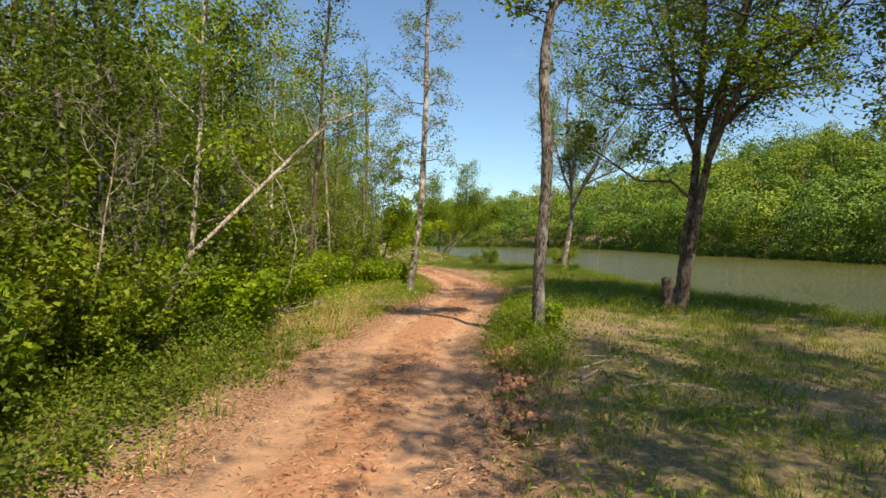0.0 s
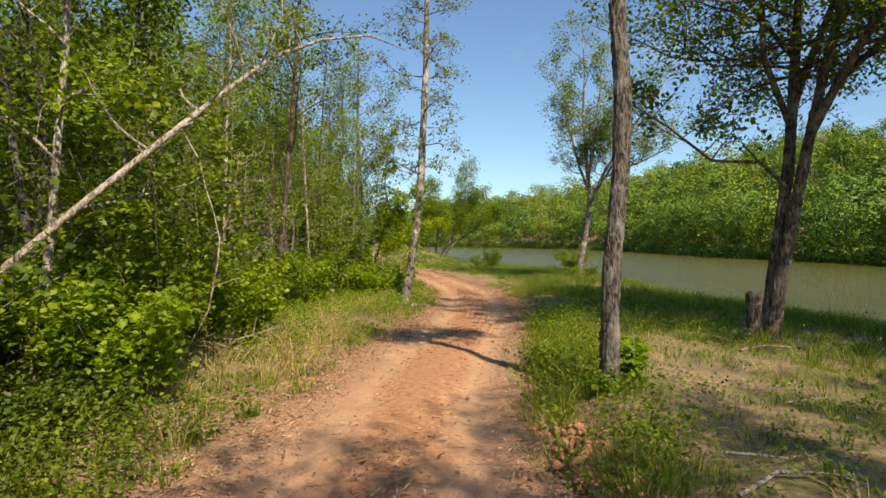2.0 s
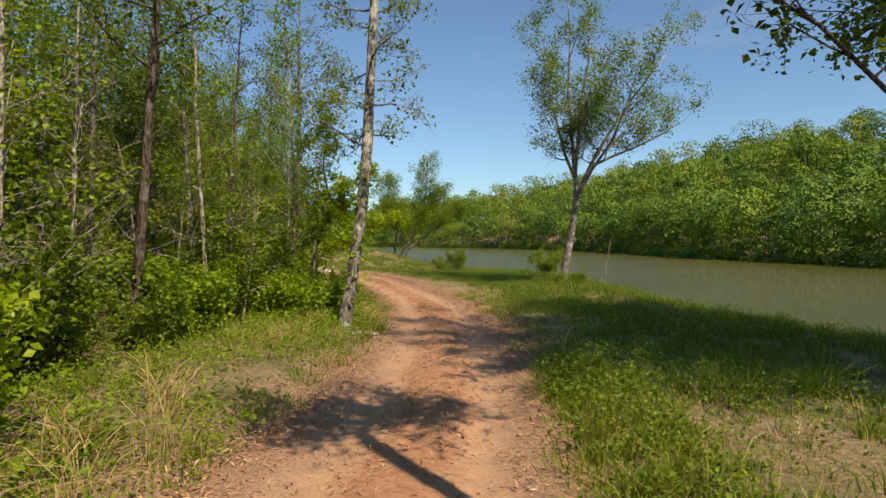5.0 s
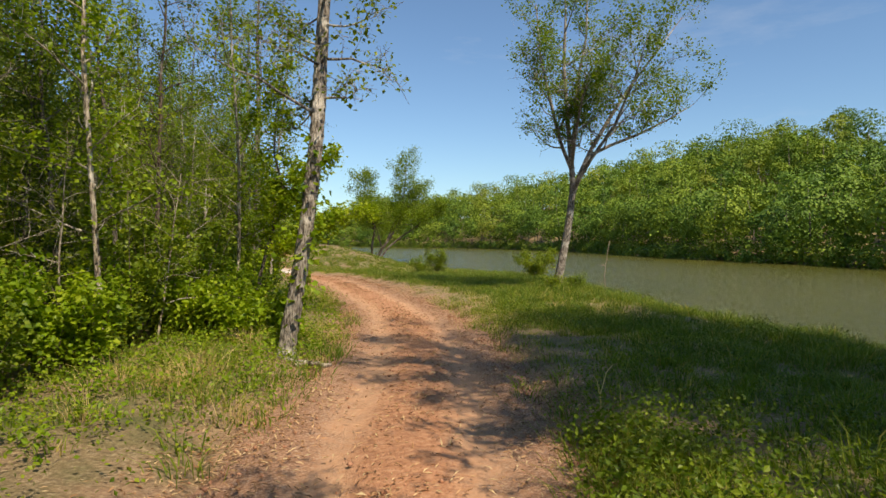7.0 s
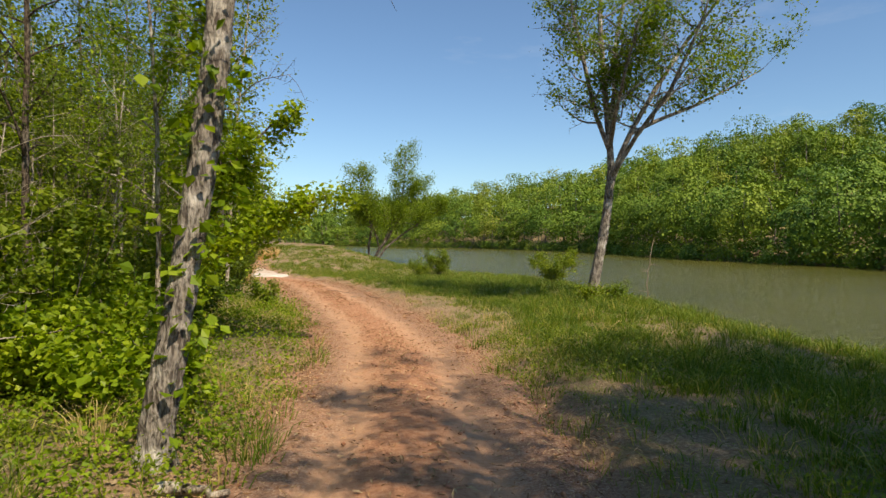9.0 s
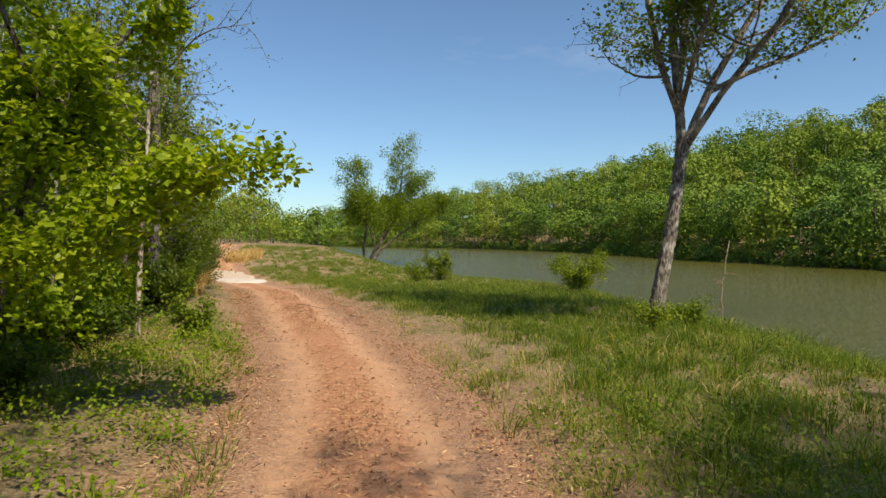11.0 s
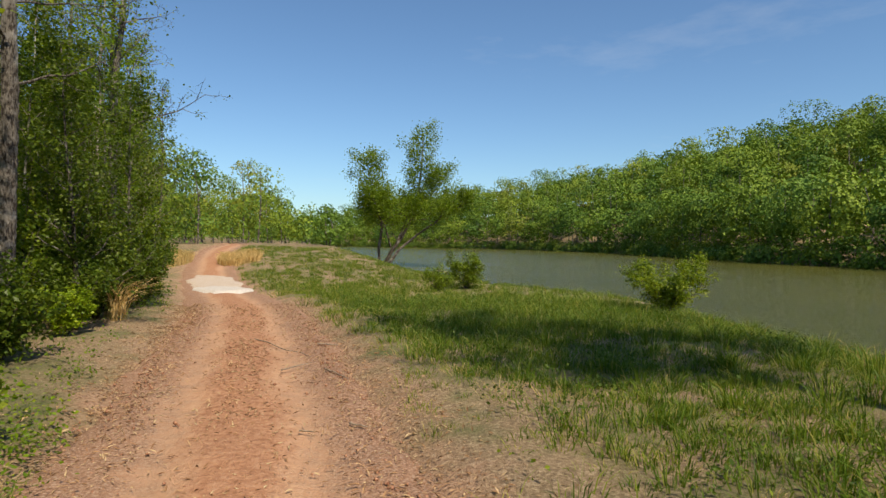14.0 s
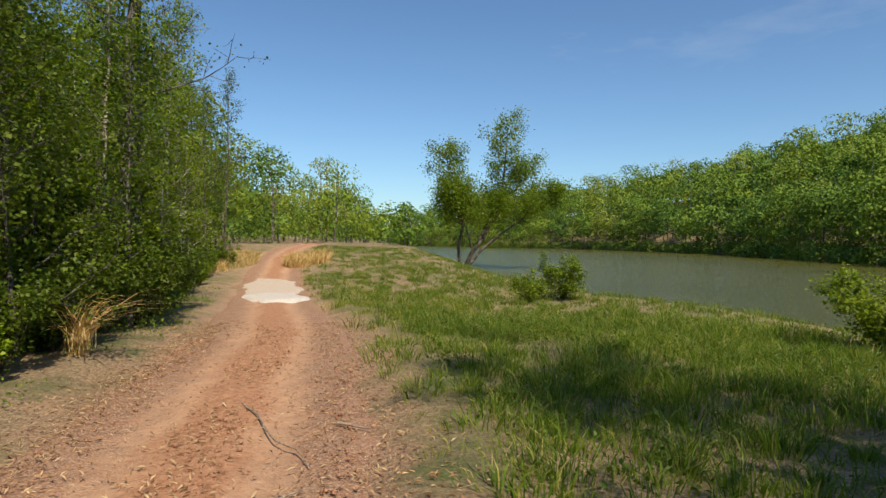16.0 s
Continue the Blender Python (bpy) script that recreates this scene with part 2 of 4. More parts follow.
def land(x, y):
    """Height of the ground, without the road's own relief."""
    x, y = np.asarray(x, float), np.asarray(y, float)
    s = x - lane(y)
    near, far = np.interp(y, SHORE_Y, SHORE_X), np.interp(y, FAR_Y, FAR_X)
    z = rise(y) + 0.07 * waves(x, y)
    z = z + 0.16 * smooth(1.3, 2.6, -s) + 0.9 * smooth(4, 30, -s) + 5 * smooth(30, 160, -s)
    z = z + 0.14 * smooth(1.3, 2.0, s) - 0.16 * smooth(2.4, 6, s)
    z = z - 0.05 * smooth(0.8, 1.9, np.abs(s))
    z = z + 0.32 * np.exp(-((x - 6.6) / 2.2) ** 2 - ((y - 32) / 5.0) ** 2)
    into = x - near
    z = z * (1 - smooth(-3, 0.5, into)) + (-0.5) * smooth(-3, 0.5, into)
    z = z - 1.5 * smooth(-0.6, 2.5, into)
    up = x - far
    hill = 0.6 + (0.08 + 0.12 * smooth(55, 92, y) + 0.25 * smooth(88, 130, y) - 0.16 * smooth(170, 250, y)) * np.clip(up, 0, 34) + 0.03 * np.clip(up - 34, 0, 300) + 1.2 * waves(x * 0.06, y * 0.06, 3)
    z = z * (1 - smooth(-2.5, 1.0, up)) + (hill - 0.9 + 0.4) * smooth(-2.5, 1.0, up)
    back = smooth(300, 340, y)
    return z * (1 - back) + back * (2 + 4 * smooth(320, 420, y))


# ---- building helpers ----
def mesh_of(name, verts, faces, mat, soft=False):
    me = bpy.data.meshes.new(name)
    me.from_pydata(np.asarray(verts, dtype=np.float32) if isinstance(verts, np.ndarray) else verts, [], faces)
    me.materials.append(mat)
    if soft:
        me.polygons.foreach_set("use_smooth", np.ones(len(me.polygons), dtype=bool))
    me.update()
    return me


def part(name, me, parent, label=""):
    ob = new(name, me)
    ob.parent = parent
    return tagged(ob, label) if label else ob


def grid_mesh(name, xs, ys, heights, mat):
    nx, ny = len(xs), len(ys)
    gx, gy = np.meshgrid(xs, ys)
    v = np.stack([gx.ravel(), gy.ravel(), heights.ravel()], 1)
    k = (np.arange(ny - 1)[:, None] * nx + np.arange(nx - 1)[None, :]).ravel()
    return mesh_of(name, v, np.stack([k, k + 1, k + nx + 1, k + nx], 1), mat, True)


def tube(verts, faces, pts, radii, sides):
    """A round, tapered rod along a line of points, its end drawn to a tip."""
    pts = [Vector(p) for p in pts]
    start = len(verts)
    for k, p in enumerate(pts):
        d = (pts[min(k + 1, len(pts) - 1)] - pts[max(k - 1, 0)]).normalized()
        u = d.cross(Vector((0.3, 1, 0.1)) if abs(d.y) < 0.9 else Vector((1, 0, 0.2))).normalized()
        w = d.cross(u)
        for j in range(sides):
            a = 2 * math.pi * j / sides
            verts.append(tuple(p + radii[k] * (math.cos(a) * u + math.sin(a) * w)))
    for k in range(len(pts) - 1):
        for j in range(sides):
            a, b = start + k * sides + j, start + k * sides + (j + 1) % sides
            faces.append((a, b, b + sides, a + sides))
    faces.append(tuple(start + (len(pts) - 1) * sides + j for j in range(sides)))


def leaf_quads(rng, p, size, droop=0.25, wide=0.36, facing=None):
    """One pointed, folded leaf at each place; its upper side turns towards facing."""
    n = len(p)
    u = rng.normal(size=(n, 3))
    u[:, 2] -= droop
    u /= np.linalg.norm(u, axis=1)[:, None]
    q = rng.normal(size=(n, 3)) * 0.75 + (np.array([0, 0, 1.2]) if facing is None else facing)
    u = u - 0.8 * q * (np.sum(u * q, axis=1) / np.sum(q * q, axis=1))[:, None]
    u /= np.linalg.norm(u, axis=1)[:, None]
    v = np.cross(u, q)
    v /= np.linalg.norm(v, axis=1)[:, None] + 1e-9
    w = np.cross(v, u)
    s = (size * rng.uniform(0.6, 1.25, n))[:, None]
    mid = p + u * s * 0.45 + w * s * 0.10
    quad = np.stack([p, mid + v * s * wide, p + u * s, mid - v * s * wide], 1)
    return quad.reshape(-1, 3)


def quad_faces(n):
    return np.arange(4 * n).reshape(-1, 4)


def bend(a, direction, length, steps, rng, lift=0.0, wob=0.12):
    pts, d = [Vector(a)], Vector(direction).normalized()
    for k in range(steps):
        d = (d + Vector((rng.normal() * wob, rng.normal() * wob, rng.normal() * wob + lift))).normalized()
        pts.append(pts[-1] + d * (length / steps))
    return pts


def grow(rng, stems, base, spread, limbs, twigs, up=0.45, limb_lift=0.06, twig_len=0.34, thin=0.32, dense=1.0, fine=0, taper=0.55, bare=0.0):
    """Limbs and twigs on given stems [(points, radii)]. Gives, limb by limb, the rods, and the places for leaves."""
    grown, spots = [], []
    for pts, radii in stems:
        top = pts[-1].z
        n = max(3, int(limbs / len(stems)))
        turn = rng.uniform(0, 6.28)
        for k in range(n):
            z = base + (top - base) * (k + rng.uniform(0.1, 0.9)) / n
            i = next((j for j in range(1, len(pts)) if pts[j].z >= z), len(pts) - 1)
            a, b = pts[i - 1], pts[i]
            f = min(1, max(0, (z - a.z) / max(b.z - a.z, 1e-3)))
            at, r = a.lerp(b, f), radii[i - 1] * (1 - f) + radii[i] * f
            turn += 2.4 + rng.uniform(-0.5, 0.5)
            rel = (z - base) / max(top - base, 0.1)
            reach = spread * (1.0 - taper * rel) * rng.uniform(0.55, 1.1)
            steep = up + 0.5 * rel
            limb = bend(at, (math.cos(turn), math.sin(turn), steep), reach, 6, rng, limb_lift, 0.16)
            lr = max(0.006, min(r * 0.55, 0.011 * reach + 0.008))
            rods = [(limb, [lr * (1 - 0.14 * j) for j in range(7)], 5)]
            for t in range(twigs):
                f2 = 0.2 + 0.8 * (t + rng.uniform(0, 1)) / twigs
                j = min(5, int(f2 * 6))
                at2 = limb[j].lerp(limb[j + 1], min(1, f2 * 6 - j))
                d = (limb[j + 1] - limb[j]).normalized()
                side = d.cross(Vector((rng.normal(), rng.normal(), rng.normal()))).normalized()
                long = reach * twig_len * rng.uniform(0.6, 1.2)
                tw = bend(at2, d * 0.7 + side * 0.9 + Vector((0, 0, 0.15)), long, 3, rng, 0.02, 0.18)
                tr = max(0.0035, lr * thin)
                rods.append((tw, [tr, tr * 0.75, tr * 0.55, tr * 0.3], 3))
                ends = [tw]
                for _ in range(fine):
                    g = rng.uniform(0.4, 2.9)
                    c = tw[int(g)].lerp(tw[int(g) + 1], g - int(g))
                    w = bend(c, (rng.normal(), rng.normal(), rng.normal() * 0.6 + 0.2), long * rng.uniform(0.3, 0.6), 3, rng, 0.0, 0.25)
                    rods.append((w, [tr * 0.6, tr * 0.5, tr * 0.4, tr * 0.25], 3))
                    ends.append(w)
                if rng.random() < bare:
                    continue
                for w in ends:
                    for _ in range(max(1, int(9 * dense / (1 + 0.5 * fine)))):
                        g = min(2.99, rng.uniform(0.4, 3.2))
                        c = w[int(g)].lerp(w[int(g) + 1], g - int(g))
                        spots.append((c.x, c.y, c.z))
            grown.append(rods)
    return grown, np.array(spots)


def ridged(verts, faces, pts, radii, sides=44, step=0.05, depth=0.15, upto=5.0):
    """A trunk with furrowed bark: long ridges round the stem."""
    z0 = pts[0].z
    run = [0.0]
    for p, q in zip(pts, pts[1:]):
        run.append(run[-1] + (q - p).length)
    dist = np.concatenate([np.arange(0, min(upto, run[-1]), step), np.arange(min(upto, run[-1]), run[-1], 0.5), [run[-1]]])
    soft = [np.interp(dist + d, run, [p[k] for p in pts]) for k in range(3) for d in (-0.25, 0, 0.25)]
    px, py, pz = sum(soft[0:3]) / 3, sum(soft[3:6]) / 3, np.interp(dist, run, [p.z for p in pts])
    rr = np.interp(dist, run, radii)
    start = len(verts)
    for k in range(len(dist)):
        for j in range(sides):
            a = 2 * math.pi * j / sides
            c, s = math.cos(a), math.sin(a)
            q = Vector((c * rr[k] * 26 + px[0], s * rr[k] * 26 + py[0], pz[k] * 8.5))
            bark = noise.noise(q) + 0.5 * noise.noise(q * 2.1)
            low = noise.noise(Vector((c * 1.2, s * 1.2, pz[k] * 0.9 + px[0])))
            r = rr[k] * (1 + depth * max(-0.8, bark * 1.3) + 0.05 * low)
            verts.append((px[k] + r * c, py[k] + r * s, pz[k]))
    for k in range(len(dist) - 1):
        for j in range(sides):
            a, b = start + k * sides + j, start + k * sides + (j + 1) % sides
            faces.append((a, b, b + sides, a + sides))


def trunk_mesh(stems, bark):
    v, f = [], []
    for p, r in stems:
        if r[0] > 0.13:
            ridged(v, f, p, r)
        else:
            tube(v, f, p, r, 9)
    return mesh_of("trunk", v, f, bark, True)


def rods_mesh(name, rods, mat):
    v, f = [], []
    for pts, radii, sides in rods:
        tube(v, f, pts, radii, sides)
    return mesh_of(name, v, f, mat, True)


def crown_mesh(name, rng, spots, per, size, scatter, mat, wide=0.36, droop=0.25):
    p = np.repeat(spots, per, axis=0) + rng.normal(size=(len(spots) * per, 3)) * scatter
    return mesh_of(name, leaf_quads(rng, p, size, droop, wide), quad_faces(len(p)), mat)


def stem(rng, foot, lean, height, r0, steps=11, wob=0.05, top=0.12, flare=1.45):
    pts = []
    ph = rng.uniform(0, 6.28)
    for k in range(steps):
        f = k / (steps - 1)
        sway = height * wob * 0.3
        pts.append(Vector((foot[0] + lean[0] * f + sway * math.sin(3.3 * f + ph) * f + rng.normal() * 0.004 * height * f,
                           foot[1] + lean[1] * f + sway * math.cos(2.7 * f + ph) * f + rng.normal() * 0.004 * height * f,
                           foot[2] + height * f)))
    first = pts[0].lerp(pts[1], 0.22)
    pts.insert(1, first)
    radii = [r0 * flare] + [r0 * (1 - (1 - top) * min(1, (k / steps))) for k in range(steps)]
    return pts, radii


def tree(name, label, rng, stems, base, spread, limbs, twigs, leaves, size, scatter, bark, leaf, sides=9, dense=1.0, group="", up=0.45, twig_len=0.34, category="tree", wide=0.36, fine=0, split=False, lift=0.06, droop=0.25, wood="trunk", taper=0.55, bare=0.0):
    root = tagged(new(name), label, category, group)
    grown, spots = grow(rng, stems, base, spread, limbs, twigs, up, lift, twig_len, dense=dense, fine=fine, taper=taper, bare=bare)
    own = [(p, r, sides) for p, r in stems]
    if split:
        for rods in grown:
            part("limb", rods_mesh("limb", rods, bark), root)
    else:
        own += [rod for rods in grown for rod in rods]
    part(wood, trunk_mesh(stems, bark) if split else rods_mesh(wood, own, bark), root)
    if leaves:
        part("crown", crown_mesh("crown", rng, spots, leaves, size, scatter, leaf, wide, droop), root)
    return root


def on_ground(x, y, sink=0.05):
    return float(land(x, y)) - sink


# ---- ground, road, water ----
def steps_between(*spans):
    out = []
    for a, b, n in spans:
        out += list(np.linspace(a, b, n, endpoint=False))
    return np.array(out + [spans[-1][1]])


gx = steps_between((-1600, -200, 8), (-200, -40, 16), (-40, -9, 40), (-9, 14, 92), (14, 60, 46), (60, 130, 28), (130, 1600, 12))
gy = steps_between((-1200, -100, 8), (-100, -5, 24), (-5, 62, 230), (62, 110, 60), (110, 360, 60), (360, 2500, 12))
GX, GY = np.meshgrid(gx, gy)
Z = land(GX, GY)
S = np.abs(GX - lane(GY))
Z = Z - 0.12 * (1 - smooth(1.1, 1.75, S))
Z = Z + 0.035 * waves(GX * 3.1, GY * 3.3, 1.7) * (np.abs(GX) < 20)
ground_mesh = grid_mesh("ground", gx, gy, Z, SOIL)
ground_mesh.attributes.new("across", "FLOAT", "POINT").data.foreach_set("value", S.ravel().astype(np.float32))
tagged(new("ground", ground_mesh), "brown leaf-littered soil with mossy patches along the river", "ground", kind="structure")


def road():
    sy = np.arange(-30, 100, 0.11)
    ss = np.linspace(-2.0, 2.0, 49)
    sgrid, ygrid = np.meshgrid(ss, sy)
    xgrid = lane(ygrid) + sgrid
    z = rise(ygrid)
    z -= 0.045 * np.exp(-((np.abs(sgrid) - 0.68) / 0.26) ** 2)
    z += 0.02 * np.exp(-(sgrid / 0.3) ** 2)
    z += 0.035 * waves(xgrid * 0.8, ygrid * 0.8, 4) + 0.012 * waves(xgrid * 5, ygrid * 4, 2)
    rough = 0.5 + smooth(0.9, 1.5, np.abs(sgrid))
    rng = np.random.default_rng(5)
    z += rng.normal(size=z.shape) * 0.004 * rough
    z -= 0.16 * smooth(1.25, 2.0, np.abs(sgrid) + 0.25 * waves(xgrid * 1.7, ygrid * 2.1, 6))
    nx, ny = len(ss), len(sy)
    v = np.stack([xgrid.ravel(), ygrid.ravel(), z.ravel()], 1)
    k = (np.arange(ny - 1)[:, None] * nx + np.arange(nx - 1)[None, :]).ravel()
    me = mesh_of("road", v, np.stack([k, k + 1, k + nx + 1, k + nx], 1), DIRT, True)
    a = me.attributes.new("across", "FLOAT", "POINT")
    a.data.foreach_set("value", sgrid.ravel().astype(np.float32))
    return tagged(new("road", me), "red clay dirt track with two packed wheel ruts", "road", kind="structure")


road()
wx = steps_between((-160, 0, 10), (0, 60, 20), (60, 100, 4))
wy = steps_between((-250, 0, 10), (0, 120, 30), (120, 345, 12))
tagged(new("water", grid_mesh("water", wx, wy, np.full((len(wy), len(wx)), WATER_Z), WATER)), "murky green-brown river with fine ripples", "water", kind="structure")


def gravel_patch(label, cy, ry, rx, mat, shift=0.0, up=0.09):
    sy, ss = np.linspace(cy - ry * 1.3, cy + ry * 1.3, 44), np.linspace(-2.6, 2.6, 34)
    sg, yg = np.meshgrid(ss, sy)
    xg = lane(yg) + sg + shift
    edge = np.sqrt((sg / rx) ** 2 + ((yg - cy) / ry) ** 2) + 0.25 * waves(xg * 1.5, yg * 1.5, 8)
    zg = rise(yg) + up - 0.35 * smooth(0.7, 1.1, edge) + 0.025 * waves(xg * 6, yg * 6, 1)
    v = np.stack([xg.ravel(), yg.ravel(), zg.ravel()], 1)
    k = (np.arange(43)[:, None] * 34 + np.arange(33)[None, :]).ravel()
    me = mesh_of("gravel", v, np.stack([k, k + 1, k + 35, k + 34], 1), mat, True)
    return tagged(new("gravel_patch", me), label, "gravel", kind="structure")


gravel_patch("patch of white crushed gravel filling a dip in the track", 53.7, 1.9, 1.45, GRAVEL, 0.15)
gravel_patch("dusty pale gravel spread along the dipping track", 58.0, 4.8, 1.6, GRAVEL_DUSTY, 0.0, 0.05)

# ---- trees along the track ----
rng = np.random.default_rng(11)


def line(*pts):
    return [Vector(p) for p in pts]


def trunk_tree():
    """Single slim tree beside the track."""
    z0 = on_ground(1.62, 10.0)
    p = line((1.60, 10.0, z0), (1.59, 10.0, z0 + 0.15), (1.58, 10.0, 0.9), (1.62, 10.05, 1.6), (1.72, 10.1, 2.5), (1.76, 10.15, 3.3), (1.70, 10.2, 4.3), (1.74, 10.25, 5.2), (1.84, 10.25, 5.8), (2.3, 10.1, 6.4), (3.2, 9.8, 7.2))
    r = [0.14, 0.108, 0.095, 0.092, 0.09, 0.09, 0.086, 0.078, 0.066, 0.05, 0.02]
    return tree("tree", "slim tree with ridged grey bark beside the dirt track", rng, [(p, r)], 5.4, 2.0, 18, 8, 2, 0.10, 0.12, BARK, LEAF_MID, 16, group="riverbank trees", fine=2, split=True)


def twin_tree():
    """Forked shade tree with a broad dark crown."""
    z0 = on_ground(5.6, 14.3)
    a = line((5.60, 14.3, z0), (5.62, 14.3, z0 + 0.2), (5.70, 14.3, 1.0), (5.85, 14.35, 2.0), (6.02, 14.4, 3.2), (6.15, 14.5, 4.6), (6.30, 14.6, 6.2), (6.4, 14.7, 8.6), (6.3, 14.8, 12.6))
    b = line((5.62, 14.25, z0), (5.64, 14.2, z0 + 0.2), (5.74, 14.2, 1.0), (5.92, 14.15, 2.0), (6.12, 14.1, 3.2), (6.36, 14.0, 4.6), (6.7, 13.9, 6.2), (7.2, 13.8, 8.4), (7.8, 13.6, 11.6))
    c = line((6.1, 14.45, 4.1), (6.4, 14.6, 4.8), (6.9, 14.8, 5.8), (7.4, 15.0, 6.8), (7.9, 15.4, 8.0), (8.3, 15.8, 9.6))
    d = line((6.2, 14.1, 3.6), (6.3, 13.3, 4.6), (6.5, 12.2, 5.8), (6.8, 11.2, 7.8), (7.0, 10.6, 10.0))
    e = line((6.6, 14.0, 4.5), (7.5, 13.2, 5.6), (8.4, 12.3, 6.8), (9.2, 11.6, 8.2))
    h = line((6.08, 14.45, 3.8), (5.5, 14.3, 5.0), (5.4, 14.2, 6.1), (5.2, 14.0, 7.3), (5.0, 13.9, 8.6))
    k = line((6.2, 14.5, 5.0), (5.6, 15.0, 6.2), (5.2, 15.4, 7.6), (5.0, 15.8, 9.2))
    ra = [0.20, 0.15, 0.125, 0.105, 0.095, 0.085, 0.07, 0.05, 0.02]
    rb = [0.19, 0.145, 0.12, 0.10, 0.09, 0.08, 0.065, 0.045, 0.02]
    rc = [0.07, 0.065, 0.06, 0.05, 0.035, 0.015]
    root = tree("tree", "forked shade tree with dark bark and a broad airy crown", rng, [(a, ra), (b, rb), (c, rc), (d, [0.08, 0.07, 0.06, 0.04, 0.015]), (e, [0.06, 0.05, 0.04, 0.015]), (h, [0.06, 0.055, 0.045, 0.03, 0.012]), (k, [0.05, 0.04, 0.03, 0.012])], 4.6, 3.3, 112, 9, 6, 0.09, 0.14, BARK_DARK, LEAF_MID, 12, up=0.05, group="riverbank trees", fine=2, split=True, taper=0.25, bare=0.35, lift=0.0)
    low = line((5.95, 14.3, 2.7), (5.35, 14.1, 3.15), (4.6, 14.3, 3.2), (3.75, 14.1, 3.75), (3.0, 14.3, 4.3))
    grown, spots = grow(rng, [(low, [0.04, 0.034, 0.028, 0.02, 0.008])], 3.0, 1.4, 10, 6, 0.5, fine=2, taper=0.2, bare=0.35)
    rods = [(low, [0.04, 0.034, 0.028, 0.02, 0.008], 8)] + [rod for limb in grown for rod in limb]
    limb = part("limb", rods_mesh("limb", rods, BARK_DARK), root)
    part("crown", crown_mesh("crown", rng, spots, 1, 0.12, 0.10, LEAF_DARK), limb)
    return root


def fork_tree():
    """Leaning tree near the water that forks into several stems."""
    z0 = on_ground(6.45, 32.5)
    a = line((6.45, 32.5, z0), (6.47, 32.5, z0 + 0.2), (6.58, 32.5, 0.9), (6.78, 32.5, 1.9), (6.92, 32.5, 2.9), (7.0, 32.5, 3.7), (6.92, 32.5, 4.6), (6.8, 32.6, 6.2), (6.7, 32.7, 8.0), (6.8, 32.8, 9.8), (6.7, 32.9, 12.2))
    b = line((6.98, 32.5, 3.3), (7.25, 32.5, 4.1), (7.6, 32.45, 4.9), (8.3, 32.4, 6.1), (9.1, 32.4, 7.3), (10.0, 32.3, 8.5), (10.9, 32.3, 9.7))
    e = line((7.5, 32.45, 4.7), (8.3, 32.4, 5.1), (9.3, 32.3, 5.5), (10.3, 32.2, 6.0), (11.3, 32.2, 6.6))
    c = line((6.9, 32.5, 4.7), (7.15, 32.7, 5.9), (7.3, 33.0, 7.4), (7.7, 33.2, 9.2), (7.8, 33.4, 11.2))
    d = line((6.95, 32.5, 4.2), (6.5, 32.4, 5.2), (6.1, 32.2, 6.5), (5.7, 32.1, 8.0), (5.5, 32.0, 9.8))
    k = line((7.0, 32.5, 3.5), (7.35, 31.7, 4.5), (7.8, 30.7, 5.5), (8.1, 29.9, 6.8), (8.3, 29.4, 8.0))
    m = line((6.95, 32.5, 4.3), (6.75, 31.6, 5.1), (6.6, 30.6, 6.0), (6.7, 29.8, 7.2))
    ra = [0.22, 0.16, 0.135, 0.125, 0.118, 0.10, 0.085, 0.075, 0.06, 0.04, 0.015]
    return tree("tree", "leaning forked tree with mottled pale bark and airy crown", rng,
                [(a, ra), (b, [0.088, 0.08, 0.072, 0.064, 0.052, 0.035, 0.012]), (c, [0.08, 0.075, 0.06, 0.04, 0.015]), (d, [0.07, 0.065, 0.055, 0.04, 0.015]), (e, [0.06, 0.055, 0.045, 0.03, 0.012]), (k, [0.07, 0.06, 0.05, 0.03, 0.012]), (m, [0.06, 0.05, 0.035, 0.012])],
                4.8, 2.6, 80, 10, 5, 0.09, 0.13, BARK_GREY, LEAF_MID, 14, group="riverbank trees", up=0.3, fine=3, split=True, taper=0.15, bare=0.42)


def vine_tree():
    """Tall leaning tree at the wood's edge, twined with vine leaves."""
    z0 = on_ground(-1.2, 21.2)
    p = line((-1.22, 21.2, z0), (-1.2, 21.2, z0 + 0.2), (-1.05, 21.25, 1.0), (-0.88, 21.35, 2.2), (-0.76, 21.5, 3.6), (-0.70, 21.7, 5.2), (-0.62, 21.9, 7.0), (-0.6, 22.1, 9.2), (-0.5, 22.3, 11.6), (-0.3, 22.5, 14.0))
    r = [0.19, 0.135, 0.118, 0.112, 0.108, 0.10, 0.09, 0.07, 0.05, 0.015]
    root = tree("tree", "tall half-bare tree with scaly bark and climbing vine", rng, [(p, r)], 3.5, 2.0, 40, 10, 1, 0.085, 0.08, BARK_GREY, LEAF_SPRING, 14, group="track side trees", up=0.0, dense=0.9, fine=5, split=True, lift=-0.03, taper=0.3)
    g = np.random.default_rng(3)
    k = g.uniform(0.2, 3.4, 340)
    zs = np.array([q.z for q in p])
    c = np.stack([np.interp(k, zs, [q.x for q in p]), np.interp(k, zs, [q.y for q in p]), k], 1)
    c += g.normal(size=c.shape) * np.array([0.17, 0.15, 0.05])
    part("vine", mesh_of("vine", leaf_quads(g, c, 0.12, 0.5, 0.42), quad_faces(len(c)), LEAF_BRIGHT), root, "bright vine leaves")
    return root


